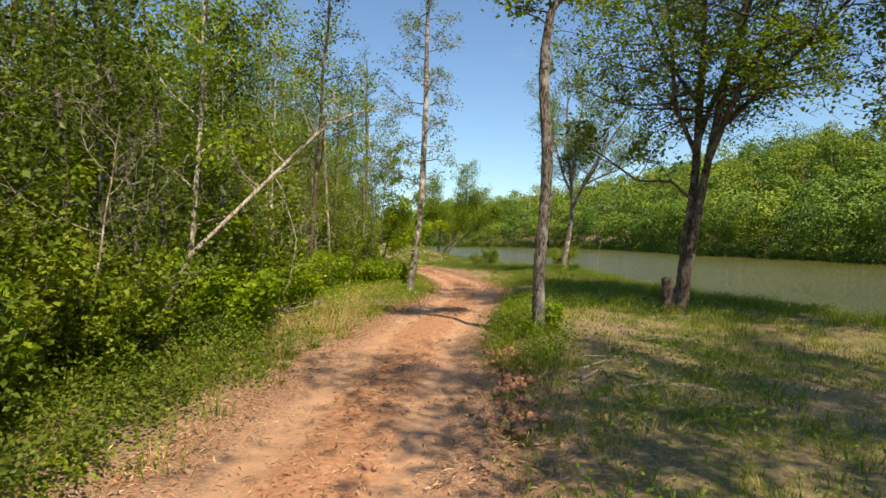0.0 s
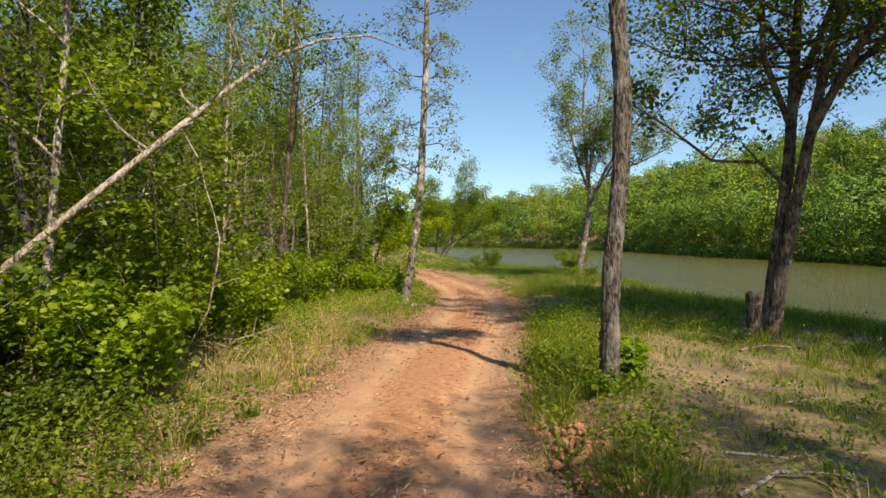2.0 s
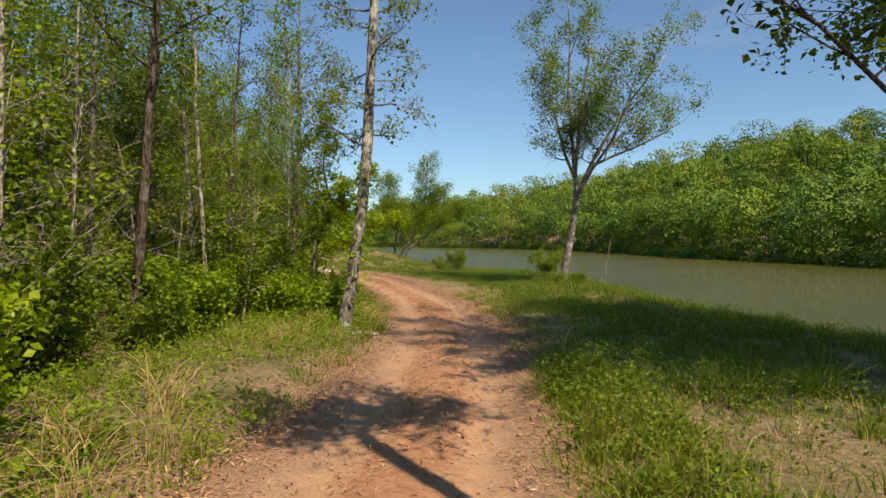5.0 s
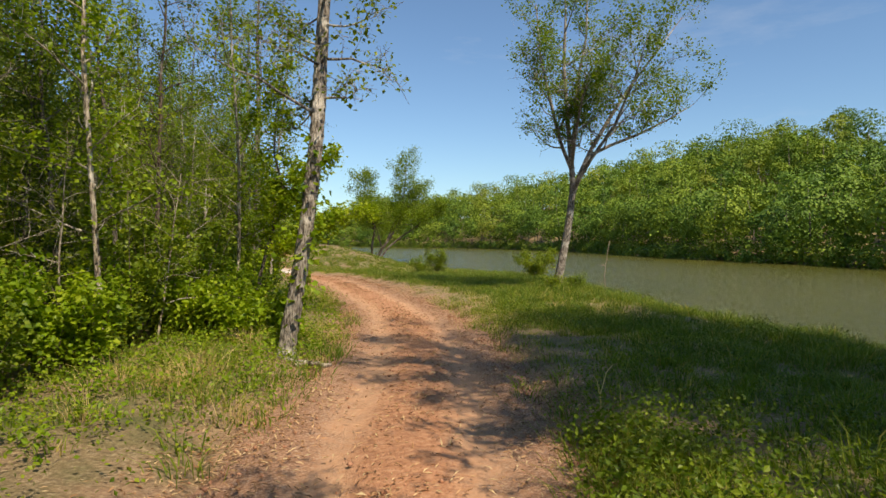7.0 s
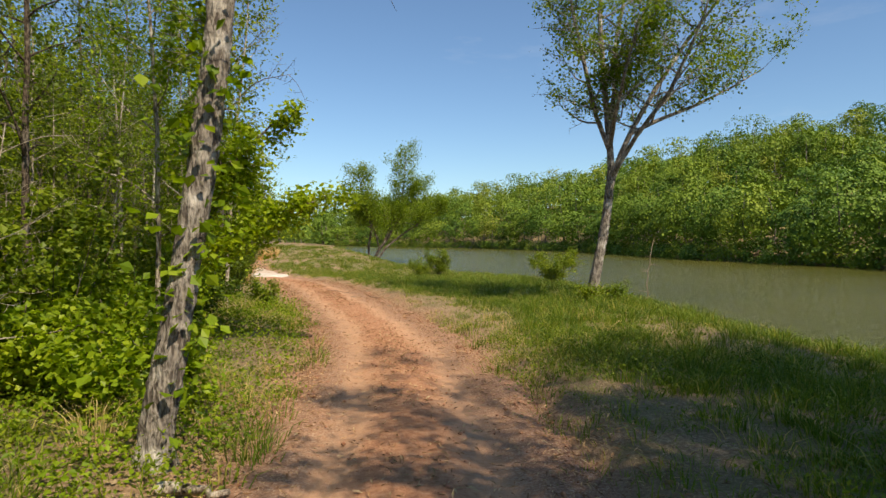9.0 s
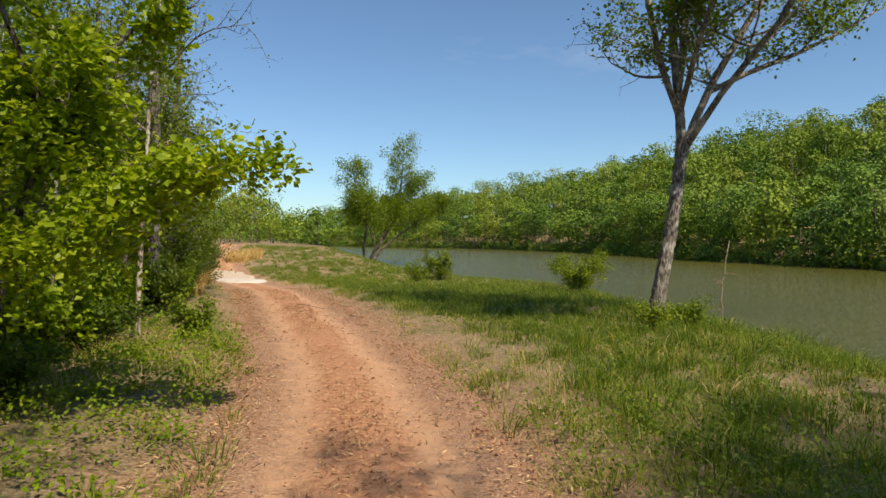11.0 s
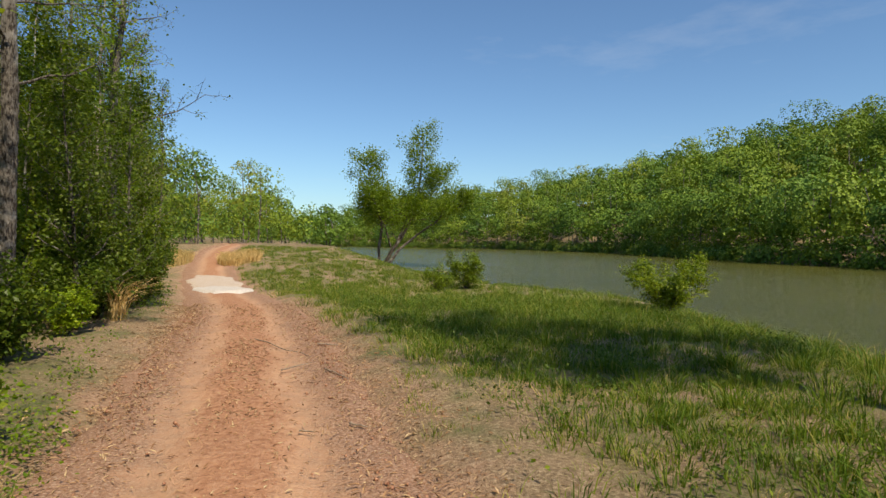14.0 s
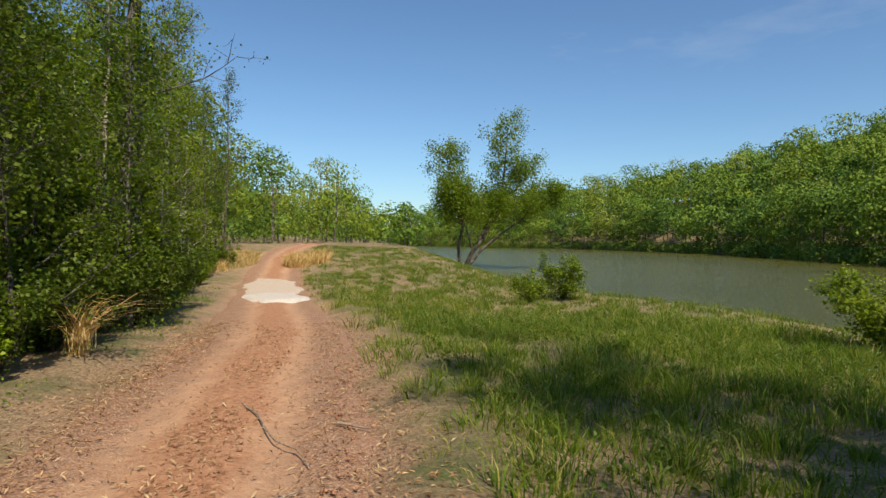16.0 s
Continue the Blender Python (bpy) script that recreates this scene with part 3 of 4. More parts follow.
def edge_tree(x, y, h, r, label):
    z0 = on_ground(x, y)
    return tree("tree", label, rng, [stem(rng, (x, y, z0), (0.3, 0.2), h, r, wob=0.03)], h * 0.3, 3.0, 22, 8, 1, 0.09, 0.10, BARK, LEAF_SPRING, 12, group="track side trees", dense=0.6, fine=3, up=0.3, split=True)


trunk_tree(), twin_tree(), fork_tree(), vine_tree()
edge_tree(-4.9, 37.2, 13, 0.15, "tree with shaggy brown bark at the wood's edge")
edge_tree(-7.4, 46.0, 14, 0.16, "tall half-bare tree at the wood's edge")
edge_tree(-8.6, 48.5, 13, 0.13, "tall half-bare tree behind green shrubs")


def shade_trees():
    g = np.random.default_rng(14)
    for x, y, h, leaves in ((4.6, -1.9, 13.0, 2), (7.2, -1.2, 12.0, 3), (9.2, 0.6, 11.0, 3)):
        tree("tree", "leafy riverbank tree shading the start of the track", g, [stem(g, (x, y, on_ground(x, y)), (0.4, 0.3), h, 0.12)], 5.0, 3.6, 26, 8, leaves, 0.14, 0.2, BARK, LEAF_SPRING, 9, group="riverbank trees", taper=0.2)
    # unseen trees, added to throw shade over the meadow on the right
    for x, y, h in ((10.2, 11.6, 16.0), (9.7, 8.4, 14.0), (11.4, 13.2, 15.0)):
        tree("tree", "tall leafy tree out of view, added to shade the river meadow", g, [stem(g, (x, y, on_ground(x, y)), (1.8, 1.6), h, 0.14)], 4.0, 4.2, 38, 9, 5, 0.14, 0.2, BARK, LEAF_SPRING, 9, group="riverbank trees", taper=0.2)


shade_trees()


def leaning_sapling():
    z0 = on_ground(-4.0, 8.3)
    p = [Vector(q) for q in ((-4.0, 8.3, z0), (-3.85, 8.2, 0.8), (-3.5, 8.3, 1.6), (-3.08, 8.62, 2.12), (-2.45, 9.35, 3.0), (-1.95, 9.95, 3.68), (-1.5, 10.3, 3.98), (-1.0, 10.5, 4.1), (-0.6, 10.7, 4.0))]
    r = [0.036, 0.034, 0.032, 0.029, 0.027, 0.023, 0.016, 0.010, 0.005]
    return tree("sapling", "pale leaning sapling with few leaves bowed over the track", rng, [(p, r)], 2.4, 1.3, 10, 6, 1, 0.07, 0.07, BARK_PALE, LEAF_SPRING, 8, dense=0.6, category="tree", fine=2, split=True)


leaning_sapling()


def overhanging_sapling():
    """Young tree whose bright leafy boughs hang out over the track's edge."""
    z0 = on_ground(-2.9, 27.3)
    a = line((-2.9, 27.3, z0), (-2.75, 27.25, 0.9), (-2.4, 27.1, 2.1), (-1.9, 27.0, 3.1), (-1.3, 26.9, 3.7), (-0.7, 26.8, 3.9))
    b = line((-2.5, 27.1, 1.6), (-1.8, 26.9, 1.9), (-1.1, 26.7, 2.2), (-0.6, 26.6, 2.35), (-0.2, 26.6, 2.5))
    c = line((-2.1, 27.0, 2.8), (-2.3, 26.6, 3.8), (-2.2, 26.3, 4.8), (-2.0, 26.2, 5.8))
    return tree("sapling", "young tree with bright yellow-green boughs over the track's edge", np.random.default_rng(61),
                [(a, [0.05, 0.042, 0.036, 0.028, 0.018, 0.006]), (b, [0.024, 0.02, 0.016, 0.01, 0.004]), (c, [0.03, 0.024, 0.016, 0.006])],
                1.7, 0.9, 66, 6, 4, 0.085, 0.09, BARK, LEAF_BRIGHT, 8, up=-0.25, dense=0.8, category="tree", fine=1, split=True, lift=-0.06, wide=0.4)


overhanging_sapling()


def drowned_tree():
    """Leaning trunks at the water's edge with a two-lobed crown."""
    x, y, z0 = 0.6, 82.0, -1.0

    def leaning(*pts):
        return [Vector((x + dx, y + dy, z)) for dx, dy, z in pts]

    stems = [(leaning((-1.0, 0, z0), (-0.2, 0.1, 0.6), (0.8, 0.2, 2.0), (1.8, 0.3, 3.8), (2.3, 0.4, 6.0), (2.6, 0.5, 8.6), (2.8, 0.5, 11.4)), [0.2, 0.17, 0.15, 0.13, 0.1, 0.06, 0.02]),
             (leaning((-1.2, 0, z0), (-1.3, 0.1, 1.0), (-1.0, 0.2, 2.8), (-1.5, 0.3, 4.8), (-2.1, 0.4, 7.0), (-2.4, 0.5, 9.2)), [0.15, 0.13, 0.12, 0.09, 0.06, 0.02]),
             (leaning((-0.8, 0, z0), (0.6, -0.2, 0.9), (2.2, -0.3, 2.2), (4.2, -0.4, 3.6), (5.8, -0.4, 4.6), (7.0, -0.4, 5.4)), [0.14, 0.12, 0.1, 0.08, 0.05, 0.02]),
             (leaning((0.4, 0.2, 1.6), (1.0, 0.6, 3.0), (1.6, 1.2, 4.6), (4.0, 1.5, 6.4), (4.8, 1.6, 7.6)), [0.1, 0.09, 0.07, 0.05, 0.02]),
             (leaning((-0.2, 0, 1.0), (-0.6, -0.6, 2.6), (-1.4, -1.0, 4.2), (-1.8, -1.2, 5.6)), [0.09, 0.08, 0.06, 0.02])]
    return tree("tree", "leaning leafy tree rooted at the water's edge", np.random.default_rng(4), stems, 3.0, 3.1, 110, 8, 5, 0.17, 0.30, BARK_DARK, LEAF_MID, 8, group="riverbank trees", up=0.12, taper=0.35)


drowned_tree()


# ---- the wood on the landward side ----
def wood():
    g = np.random.default_rng(21)
    kinds = []
    for k in range(7):
        h = (10, 12, 13.5, 9, 11, 8, 6)[k]
        r0 = (0.07, 0.09, 0.12, 0.05, 0.08, 0.045, 0.05)[k]
        kinds.append(dict(
            label="leafy young tree green from top to foot" if k == 6 else "slender woodland tree with fresh spring leaves",
            stems=[stem(g, (0, 0, 0), (g.normal() * 0.5, g.normal() * 0.5), h, r0, wob=0.07)],
            base=h * (0.3, 0.36, 0.34, 0.2, 0.3, 0.2, 0.06)[k], spread=(2.0, 2.3, 2.6, 1.8, 2.2, 1.7, 1.9)[k], limbs=(20, 20, 22, 18, 22, 20, 30)[k],
            twigs=6, leaves=(3, 2, 2, 3, 2, 2, 3)[k], size=0.085, scatter=0.15,
            bark=(BARK, BARK, BARK, BARK_PALE, BARK_DARK, BARK_PALE, BARK)[k],
            # the wood's dim interior is put into the dark leaf kinds
            leaf=(LEAF_SPRING, LEAF_DARK, LEAF_DARK, LEAF_BRIGHT, LEAF_DARK, LEAF_SPRING, LEAF_DARK)[k]))
    spots = [(-3.3, 27.2, 3), (-4.7, 8.2, 6), (-5.4, 6.2, 6), (-4.4, 11.2, 6), (-4.8, 4.4, 6), (-6.2, 41.6, 6), (-5.6, 43.4, 6), (-7.6, 44.0, 6), (-4.2, 9.6, 3), (-5.2, 40.0, 6)]
    for _ in range(6000):
        y = g.uniform(1, 70)
        s = 3.3 + 13 * g.random() ** 1.3
        if 13 < y < 26:
            s += 1.6
        x = float(lane(y)) - s
        if len(spots) > 158:
            break
        if (x + 1.2) ** 2 + (y - 21.2) ** 2 < 2 or (x + 4.9) ** 2 + (y - 37.2) ** 2 < 1.5:
            continue
        if any((x - a) ** 2 + (y - b) ** 2 < (1.15 + 0.05 * s) ** 2 for a, b, _ in spots):
            continue
        k = int(g.integers(0, 7))
        spots.append((x, y, (5 if k == 1 else 3) if s < 6 and k in (1, 2) else k))
    made = {}
    for x, y, k in spots:
        scale = g.uniform(0.8, 1.15)
        m = pose(x, y, on_ground(x, y), g.uniform(-4, 4), g.uniform(-4, 4), g.uniform(0, 360)) @ Matrix.Diagonal((scale, scale, scale, 1))
        if k not in made:
            made[k] = tree("tree", rng=g, sides=7, group="woodland trees", fine=(1, 2, 2, 1, 3, 2, 1)[k], **kinds[k]), m
        else:
            copy_thing(made[k][0], m)
    for ob, m in made.values():
        ob.matrix_basis = m


wood()


def shrub(g, label, height, spread, leaf, size, n=8, group="shrubs", leaves=4):
    stems = []
    for k in range(n):
        a = 2 * math.pi * k / n + g.uniform(-0.3, 0.3)
        h = height * g.uniform(0.6, 1.0)
        stems.append(stem(g, (0.01 * math.cos(a), 0.01 * math.sin(a), 0), (spread * 0.6 * math.cos(a), spread * 0.6 * math.sin(a)), h, 0.012, 5, flare=1.1))
    return tree("shrub", label, g, stems, height * 0.12, spread * 0.55, n * 3, 3, leaves, size, 0.09, BARK_DARK, leaf, 4, group=group, category="shrub", wide=0.42, wood="stem")


def shrubs():
    g = np.random.default_rng(8)
    protos = [shrub(g, "bright green leafy shrub beside the track", 1.25, 0.9, LEAF_BRIGHT, 0.085),
              shrub(g, "leafy green shrub at the wood's edge", 1.9, 1.1, LEAF_SPRING, 0.08),
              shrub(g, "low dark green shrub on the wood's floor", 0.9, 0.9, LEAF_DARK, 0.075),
              shrub(g, "tall leafy green sapling shrub at the wood's edge", 3.2, 1.4, LEAF_SPRING, 0.09, 7)]
    used = set()
    spots = []
    for y in np.arange(2.5, 66, 0.8):
        x = float(lane(y)) - g.uniform(2.7, 4.8) - (1.5 if 14.5 < y < 24 else 0) - (0.9 if 24 < y < 36 else 0)
        spots.append((x, y, int(g.choice([0, 0, 1, 2, 2, 3]))))
    for x, y, k in ((-3.7, 7.6, 1), (-3.9, 6.7, 1), (-3.5, 8.4, 2), (-4.3, 5.6, 1), (-4.4, 3.9, 1), (-3.2, 9.4, 0), (-3.3, 10.4, 3)):
        spots.append((x, y, k))
    for y in np.arange(4, 20, 0.75):
        spots.append((float(lane(y)) - g.uniform(3.0, 5.2) - (1.4 if y > 14 else 0), y, int(g.choice([0, 0, 2, 1]))))
    for _ in range(120):
        y = g.uniform(1, 64)
        spots.append((float(lane(y)) - g.uniform(4.2, 15), y, int(g.choice([1, 2, 3, 3]))))
    for x, y, k in spots:
        s = g.uniform(0.65, 1.15)
        m = pose(x, y, on_ground(x, y), 0, 0, g.uniform(0, 360)) @ Matrix.Diagonal((s, s, s * g.uniform(0.85, 1.15), 1))
        if k in used:
            copy_thing(protos[k], m)
        else:
            used.add(k)
            later.append((protos[k], m))
    for ob, m in later:
        ob.matrix_basis = m


later = []
shrubs()


# ---- far woods ----
def woods(name, label, places, leaf_size, per, seed, mat, trunks=True, low=0.58):
    """A stretch of far wood: crowns of many clumps of leaves, on stems."""
    g = np.random.default_rng(seed)
    pts, face, tone, v, f = [], [], [], [], []
    for x, y, z, h, r in places:
        n = int(per * (0.5 + 0.5 * h / 11))
        lobes = int(g.integers(10, 15))
        lift, turn = g.uniform(-0.9, 0.75, lobes), g.uniform(0, 6.283, lobes)
        out = np.sqrt(1 - 0.95 * np.clip(lift + 0.1, -1, 1) ** 2) * g.uniform(0.4, 0.95, lobes) * r
        c = np.stack([x + out * np.cos(turn), y + out * np.sin(turn), z + h * low + lift * h * 0.40], 1)
        c[0] = (x, y, z + h * (low + 0.30))
        pick = g.integers(0, lobes, n)
        d = g.normal(size=(n, 3))
        d[:, 2] += 0.3
        d /= np.linalg.norm(d, axis=1)[:, None]
        rad = g.uniform(0.72, 1.05, n)[:, None] * r * g.uniform(0.34, 0.54, lobes)[pick][:, None]
        pts.append(c[pick] + d * rad * np.array([1, 1, 0.75]))
        away = pts[-1] - np.array([x, y, z + h * low])
        away = away / (np.linalg.norm(away, axis=1)[:, None] + 1e-6)
        face.append(d * 1.0 + away * 1.5)
        tone.append(np.full(n, g.random()))
        if trunks:
            tube(v, f, [(x, y, z - 0.3), (x + g.normal() * 0.2, y, z + h * 0.45), (x + g.normal() * 0.4, y, z + h * 0.85)], [0.11, 0.08, 0.03], 4)
    p = np.concatenate(pts)
    root = tagged(new(name), label, "woods", kind="stuff")
    me = mesh_of("crown", leaf_quads(g, p, leaf_size, 0.2, 0.42, np.concatenate(face)), quad_faces(len(p)), mat)
    a = me.attributes.new("tone", "FLOAT", "POINT")
    a.data.foreach_set("value", np.repeat(np.concatenate(tone), 4).astype(np.float32))
    part("crown", me, root)
    if trunks:
        part("trunk", mesh_of("trunk", v, f, BARK, True), root)
    return root


def far_bank():
    g = np.random.default_rng(31)
    out, low = [], []
    for y in np.arange(20, 290, 3.4):
        x = float(np.interp(y, FAR_Y, FAR_X)) + g.uniform(-0.6, 1.6)
        h = g.uniform(6.0, 9.5)
        out.append((x, y, float(land(x + 1.5, y)) - 0.2, h, h * g.uniform(0.4, 0.5)))
    for _ in range(9000):
        y = g.uniform(22, 300)
        up = g.uniform(2.5, 46)
        x = float(np.interp(y, FAR_Y, FAR_X)) + up
        if len(out) > 680:
            break
        if any((x - a) ** 2 + (y - b) ** 2 < 14.0 for a, b, *_ in out):
            continue
        h = g.uniform(7.5, 15.0) * (0.64 + 0.3 * float(smooth(80, 120, y)))
        out.append((x, y, float(land(x, y)), h, h * g.uniform(0.29, 0.40)))
    for y in np.arange(20, 290, 1.2):
        x = float(np.interp(y, FAR_Y, FAR_X)) + g.uniform(-1.6, 0.2)
        low.append((x, y, WATER_Z - 0.2, g.uniform(2.0, 4.2), g.uniform(1.5, 2.3)))
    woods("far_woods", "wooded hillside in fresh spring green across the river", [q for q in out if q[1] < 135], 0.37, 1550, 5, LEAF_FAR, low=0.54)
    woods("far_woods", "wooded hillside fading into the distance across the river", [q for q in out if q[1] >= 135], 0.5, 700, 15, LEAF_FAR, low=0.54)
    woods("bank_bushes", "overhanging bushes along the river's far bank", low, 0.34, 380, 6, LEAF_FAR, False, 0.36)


far_bank()


def near_bank_far():
    g = np.random.default_rng(41)
    out, low = [], []
    for _ in range(4000):
        y = 66 + 150 * g.random() ** 1.6
        shore = float(np.interp(y, SHORE_Y, SHORE_X))
        left = float(lane(y)) - 5
        x = g.uniform(left - 45, shore - 1)
        if y < 86 and x > left:
            continue
        if any((x - a) ** 2 + (y - b) ** 2 < 8 for a, b, *_ in out):
            continue
        h = g.uniform(8.5, 13.5) * min(1.0, max(0.5, (shore - x) / 11))
        out.append((x, y, float(land(x, y)), h, h * g.uniform(0.26, 0.36)))
        low.append((x - 2.0, y - 1.0, float(land(x, y)), g.uniform(2, 4.5), g.uniform(1.5, 2.2)))
        low.append((x + g.normal(), y - 1.5, float(land(x, y)), g.uniform(2.5, 6), g.uniform(1.5, 2.4)))
        if len(out) > 230:
            break
    for _ in range(120):
        y, x = g.uniform(-6, 70), g.uniform(-34, -16)
        h = g.uniform(10, 16)
        out.append((x, y, float(land(x, y)), h, h * 0.26))
        low.append((x + 1.5, y, float(land(x, y)), g.uniform(2, 4), g.uniform(1.4, 2.2)))
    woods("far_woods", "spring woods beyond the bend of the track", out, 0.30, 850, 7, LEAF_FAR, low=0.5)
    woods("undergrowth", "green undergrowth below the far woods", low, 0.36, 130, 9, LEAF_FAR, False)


near_bank_far()


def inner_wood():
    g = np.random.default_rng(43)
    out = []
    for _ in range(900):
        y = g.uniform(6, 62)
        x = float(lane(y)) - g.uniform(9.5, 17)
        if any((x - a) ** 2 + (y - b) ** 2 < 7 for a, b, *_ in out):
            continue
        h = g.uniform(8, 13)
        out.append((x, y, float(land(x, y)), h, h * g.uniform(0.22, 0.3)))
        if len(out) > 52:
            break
    # shade deep in the wood is painted in with dark leaves
    woods("inner_woods", "dense spring foliage deeper inside the wood, shade put into its dark colour", out, 0.17, 1500, 44, LEAF_DARK, low=0.42)


inner_wood()


# ---- grass ----
def blades(g, p, height, width, out):
    n = len(p)
    a = g.uniform(0, 6.283, n)
    side = np.stack([np.cos(a), np.sin(a), np.zeros(n)], 1)
    out = np.concatenate([out, np.zeros((n, 1))], 1) * height[:, None]
    up = np.zeros((n, 3))
    up[:, 2] = height
    w = side * (width * g.uniform(0.7, 1.3, n))[:, None] * 0.5
    v = np.stack([p - w, p + w, p + up * 0.62 + out * 0.3 + w * 0.8, p + up * 0.62 + out * 0.3 - w * 0.8, p + up * 0.92 + out + w * 0.12, p + up * 0.92 + out - w * 0.12], 1)
    k = np.arange(n)[:, None] * 6
    f = np.concatenate([k + np.array([[0, 1, 2, 3]]), k + np.array([[3, 2, 4, 5]])])
    return v.reshape(-1, 3), f


def keep_off(x, y):
    """Where plants may stand: on land, clear of the wheel tracks."""
    s = x - lane(y)
    bare = 1.3 + 0.28 * waves(x * 1.3, y * 1.7, 2) + (s > 0) * 0.6 * smooth(29, 36, y) * (1 - smooth(46, 52, y))
    return (x < np.interp(y, SHORE_Y, SHORE_X) + 0.2) & (np.abs(s) > bare)


def grass(name, label, n, seed, y0, y1, s0, s1, height, width, lean, mat, patchy=0.0, tuft=0.0, per=30, thicken=0.0):
    """Blades in tufts that fan outwards (tuft: a tuft's radius)."""
    g = np.random.default_rng(seed)
    m = max(1, n // per)
    ty, ts = g.uniform(y0, y1, m), g.uniform(s0, s1, m)
    tx = lane(ty) + ts
    ok = keep_off(tx, ty) & ((waves(tx * 0.75, ty * 0.75, 5) + g.normal(size=m) * 0.3 + thicken * smooth(1.5, 6, np.abs(ts))) > -1 + patchy)
    tx, ty = tx[ok], ty[ok]
    m = len(tx)
    size = g.uniform(0.55, 1.25, m) * (0.85 + 0.3 * waves(tx * 0.5, ty * 0.5, 7))
    k = np.repeat(np.arange(m), per)
    d = g.normal(size=(len(k), 2))
    x, y = tx[k] + d[:, 0] * tuft * size[k], ty[k] + d[:, 1] * tuft * size[k]
    h = height * size[k] * g.uniform(0.45, 1.1, len(k))
    out = d * lean * 0.55 + g.normal(size=d.shape) * 0.22
    v, f = blades(g, np.stack([x, y, land(x, y) - 0.03], 1), h, np.full(len(x), width), out)
    return tagged(new(name, mesh_of(name, v, f, mat)), label, "grass", kind="stuff")


def weeds(name, label, n, seed, y0, y1, s0, s1, height, size, mat, patchy, per=26):
    """Low broad-leaved plants, each a few stalks' worth of leaves."""
    g = np.random.default_rng(seed)
    ty = g.uniform(y0, y1, n // per)
    tx = lane(ty) + g.uniform(s0, s1, len(ty))
    ok = keep_off(tx, ty) & ((waves(tx * 0.9, ty * 0.9, 9) + g.normal(size=len(tx)) * 0.3) > -1 + patchy)
    tx, ty = tx[ok], ty[ok]
    k = np.repeat(np.arange(len(tx)), per)
    tall = (height * g.uniform(0.4, 1.2, len(tx)))[k]
    up = g.random(len(k)) ** 0.7
    d = g.normal(size=(len(k), 2)) * (0.05 + 0.10 * up)[:, None]
    x, y = tx[k] + d[:, 0], ty[k] + d[:, 1]
    p = np.stack([x, y, land(x, y) + up * tall], 1)
    return tagged(new(name, mesh_of(name, leaf_quads(g, p, size, 0.0, 0.34), quad_faces(len(p)), mat)), label, "weeds", kind="stuff")


grass("grass", "fresh green grass along the river bank", 60000, 1, 1.5, 36, 1.2, 11.5, 0.20, 0.011, 0.9, GRASS, 0.72, 0.10, 20, 0.5)
grass("grass", "fresh green grass on the far meadow strip", 76000, 2, 36, 80, 1.6, 16, 0.30, 0.017, 0.9, GRASS, 0.7, 0.14, 26, 0.8)
grass("grass", "green grass at the wood's edge", 24000, 3, 1.5, 32, -4.8, -1.2, 0.26, 0.011, 0.9, GRASS, 0.8, 0.12, 24)
grass("tall_grass", "long green grass tufts in the meadow", 40000, 4, 12, 66, 3.4, 12, 0.46, 0.012, 0.8, GRASS, 0.9, 0.11, 60, 0.4)
grass("dry_grass", "dry straw-coloured grass tufts at the wood's edge", 8000, 5, 6, 32, -3.6, -1.7, 0.48, 0.007, 0.8, DRY, 0.95, 0.12, 60)
grass("dry_grass", "dry straw-coloured grass among the green", 9000, 6, 3, 60, 1.6, 10, 0.24, 0.008, 1.4, DRY, 0.7, 0.14, 22)
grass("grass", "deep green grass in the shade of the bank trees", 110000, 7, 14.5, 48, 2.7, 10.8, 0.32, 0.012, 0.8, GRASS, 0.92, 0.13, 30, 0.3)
grass("grass", "short fine grass between bare patches beside the track", 64000, 13, 3, 26, 1.3, 9.5, 0.13, 0.007, 1.2, GRASS_PALE, 0.9, 0.13, 22, 0.4)
grass("grass", "short fine grass between bare patches", 70000, 12, 24, 52, 1.6, 10, 0.16, 0.007, 1.1, GRASS_PALE, 0.75, 0.12, 26, 0.5)
weeds("weeds", "low leafy weeds beside the track", 34000, 8, 3, 32, 1.2, 5.0, 0.30, 0.042, LEAF_SPRING, 1.05)
weeds("weeds", "low leafy weeds under the wood's edge", 60000, 9, 1.5, 34, -6.0, -1.4, 0.34, 0.045, LEAF_SPRING, 0.6)
weeds("weeds", "sparse low weeds on the littered verge", 12000, 14, 32, 56, -5.0, -1.9, 0.28, 0.045, LEAF_SPRING, 1.0)
grass("grass", "fringe of green grass along the track's edge", 16000, 15, 7.5, 17, 1.25, 2.3, 0.30, 0.010, 0.9, GRASS_PALE, 0.95, 0.12, 26)
weeds("weeds", "leafy weeds crowding the track's edge", 14000, 16, 7.5, 17, 1.25, 2.3, 0.34, 0.05, LEAF_SPRING, 1.0)
# next two: verge and meadow shade put into dark leaf colour
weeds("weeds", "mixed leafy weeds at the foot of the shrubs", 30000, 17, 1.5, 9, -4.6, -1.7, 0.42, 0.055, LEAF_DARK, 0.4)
weeds("weeds", "leafy weeds in the meadow, shade put into their dark colour", 20000, 10, 12, 46, 2.5, 10, 0.34, 0.05, LEAF_DARK, 0.9)
# bright leaf colour stands in for sun on the left verge
weeds("weeds", "young weeds at the wood's edge, sunlight put into their bright colour", 16000, 11, 12, 34, -4.2, -1.6, 0.38, 0.06, LEAF_BRIGHT, 0.8)


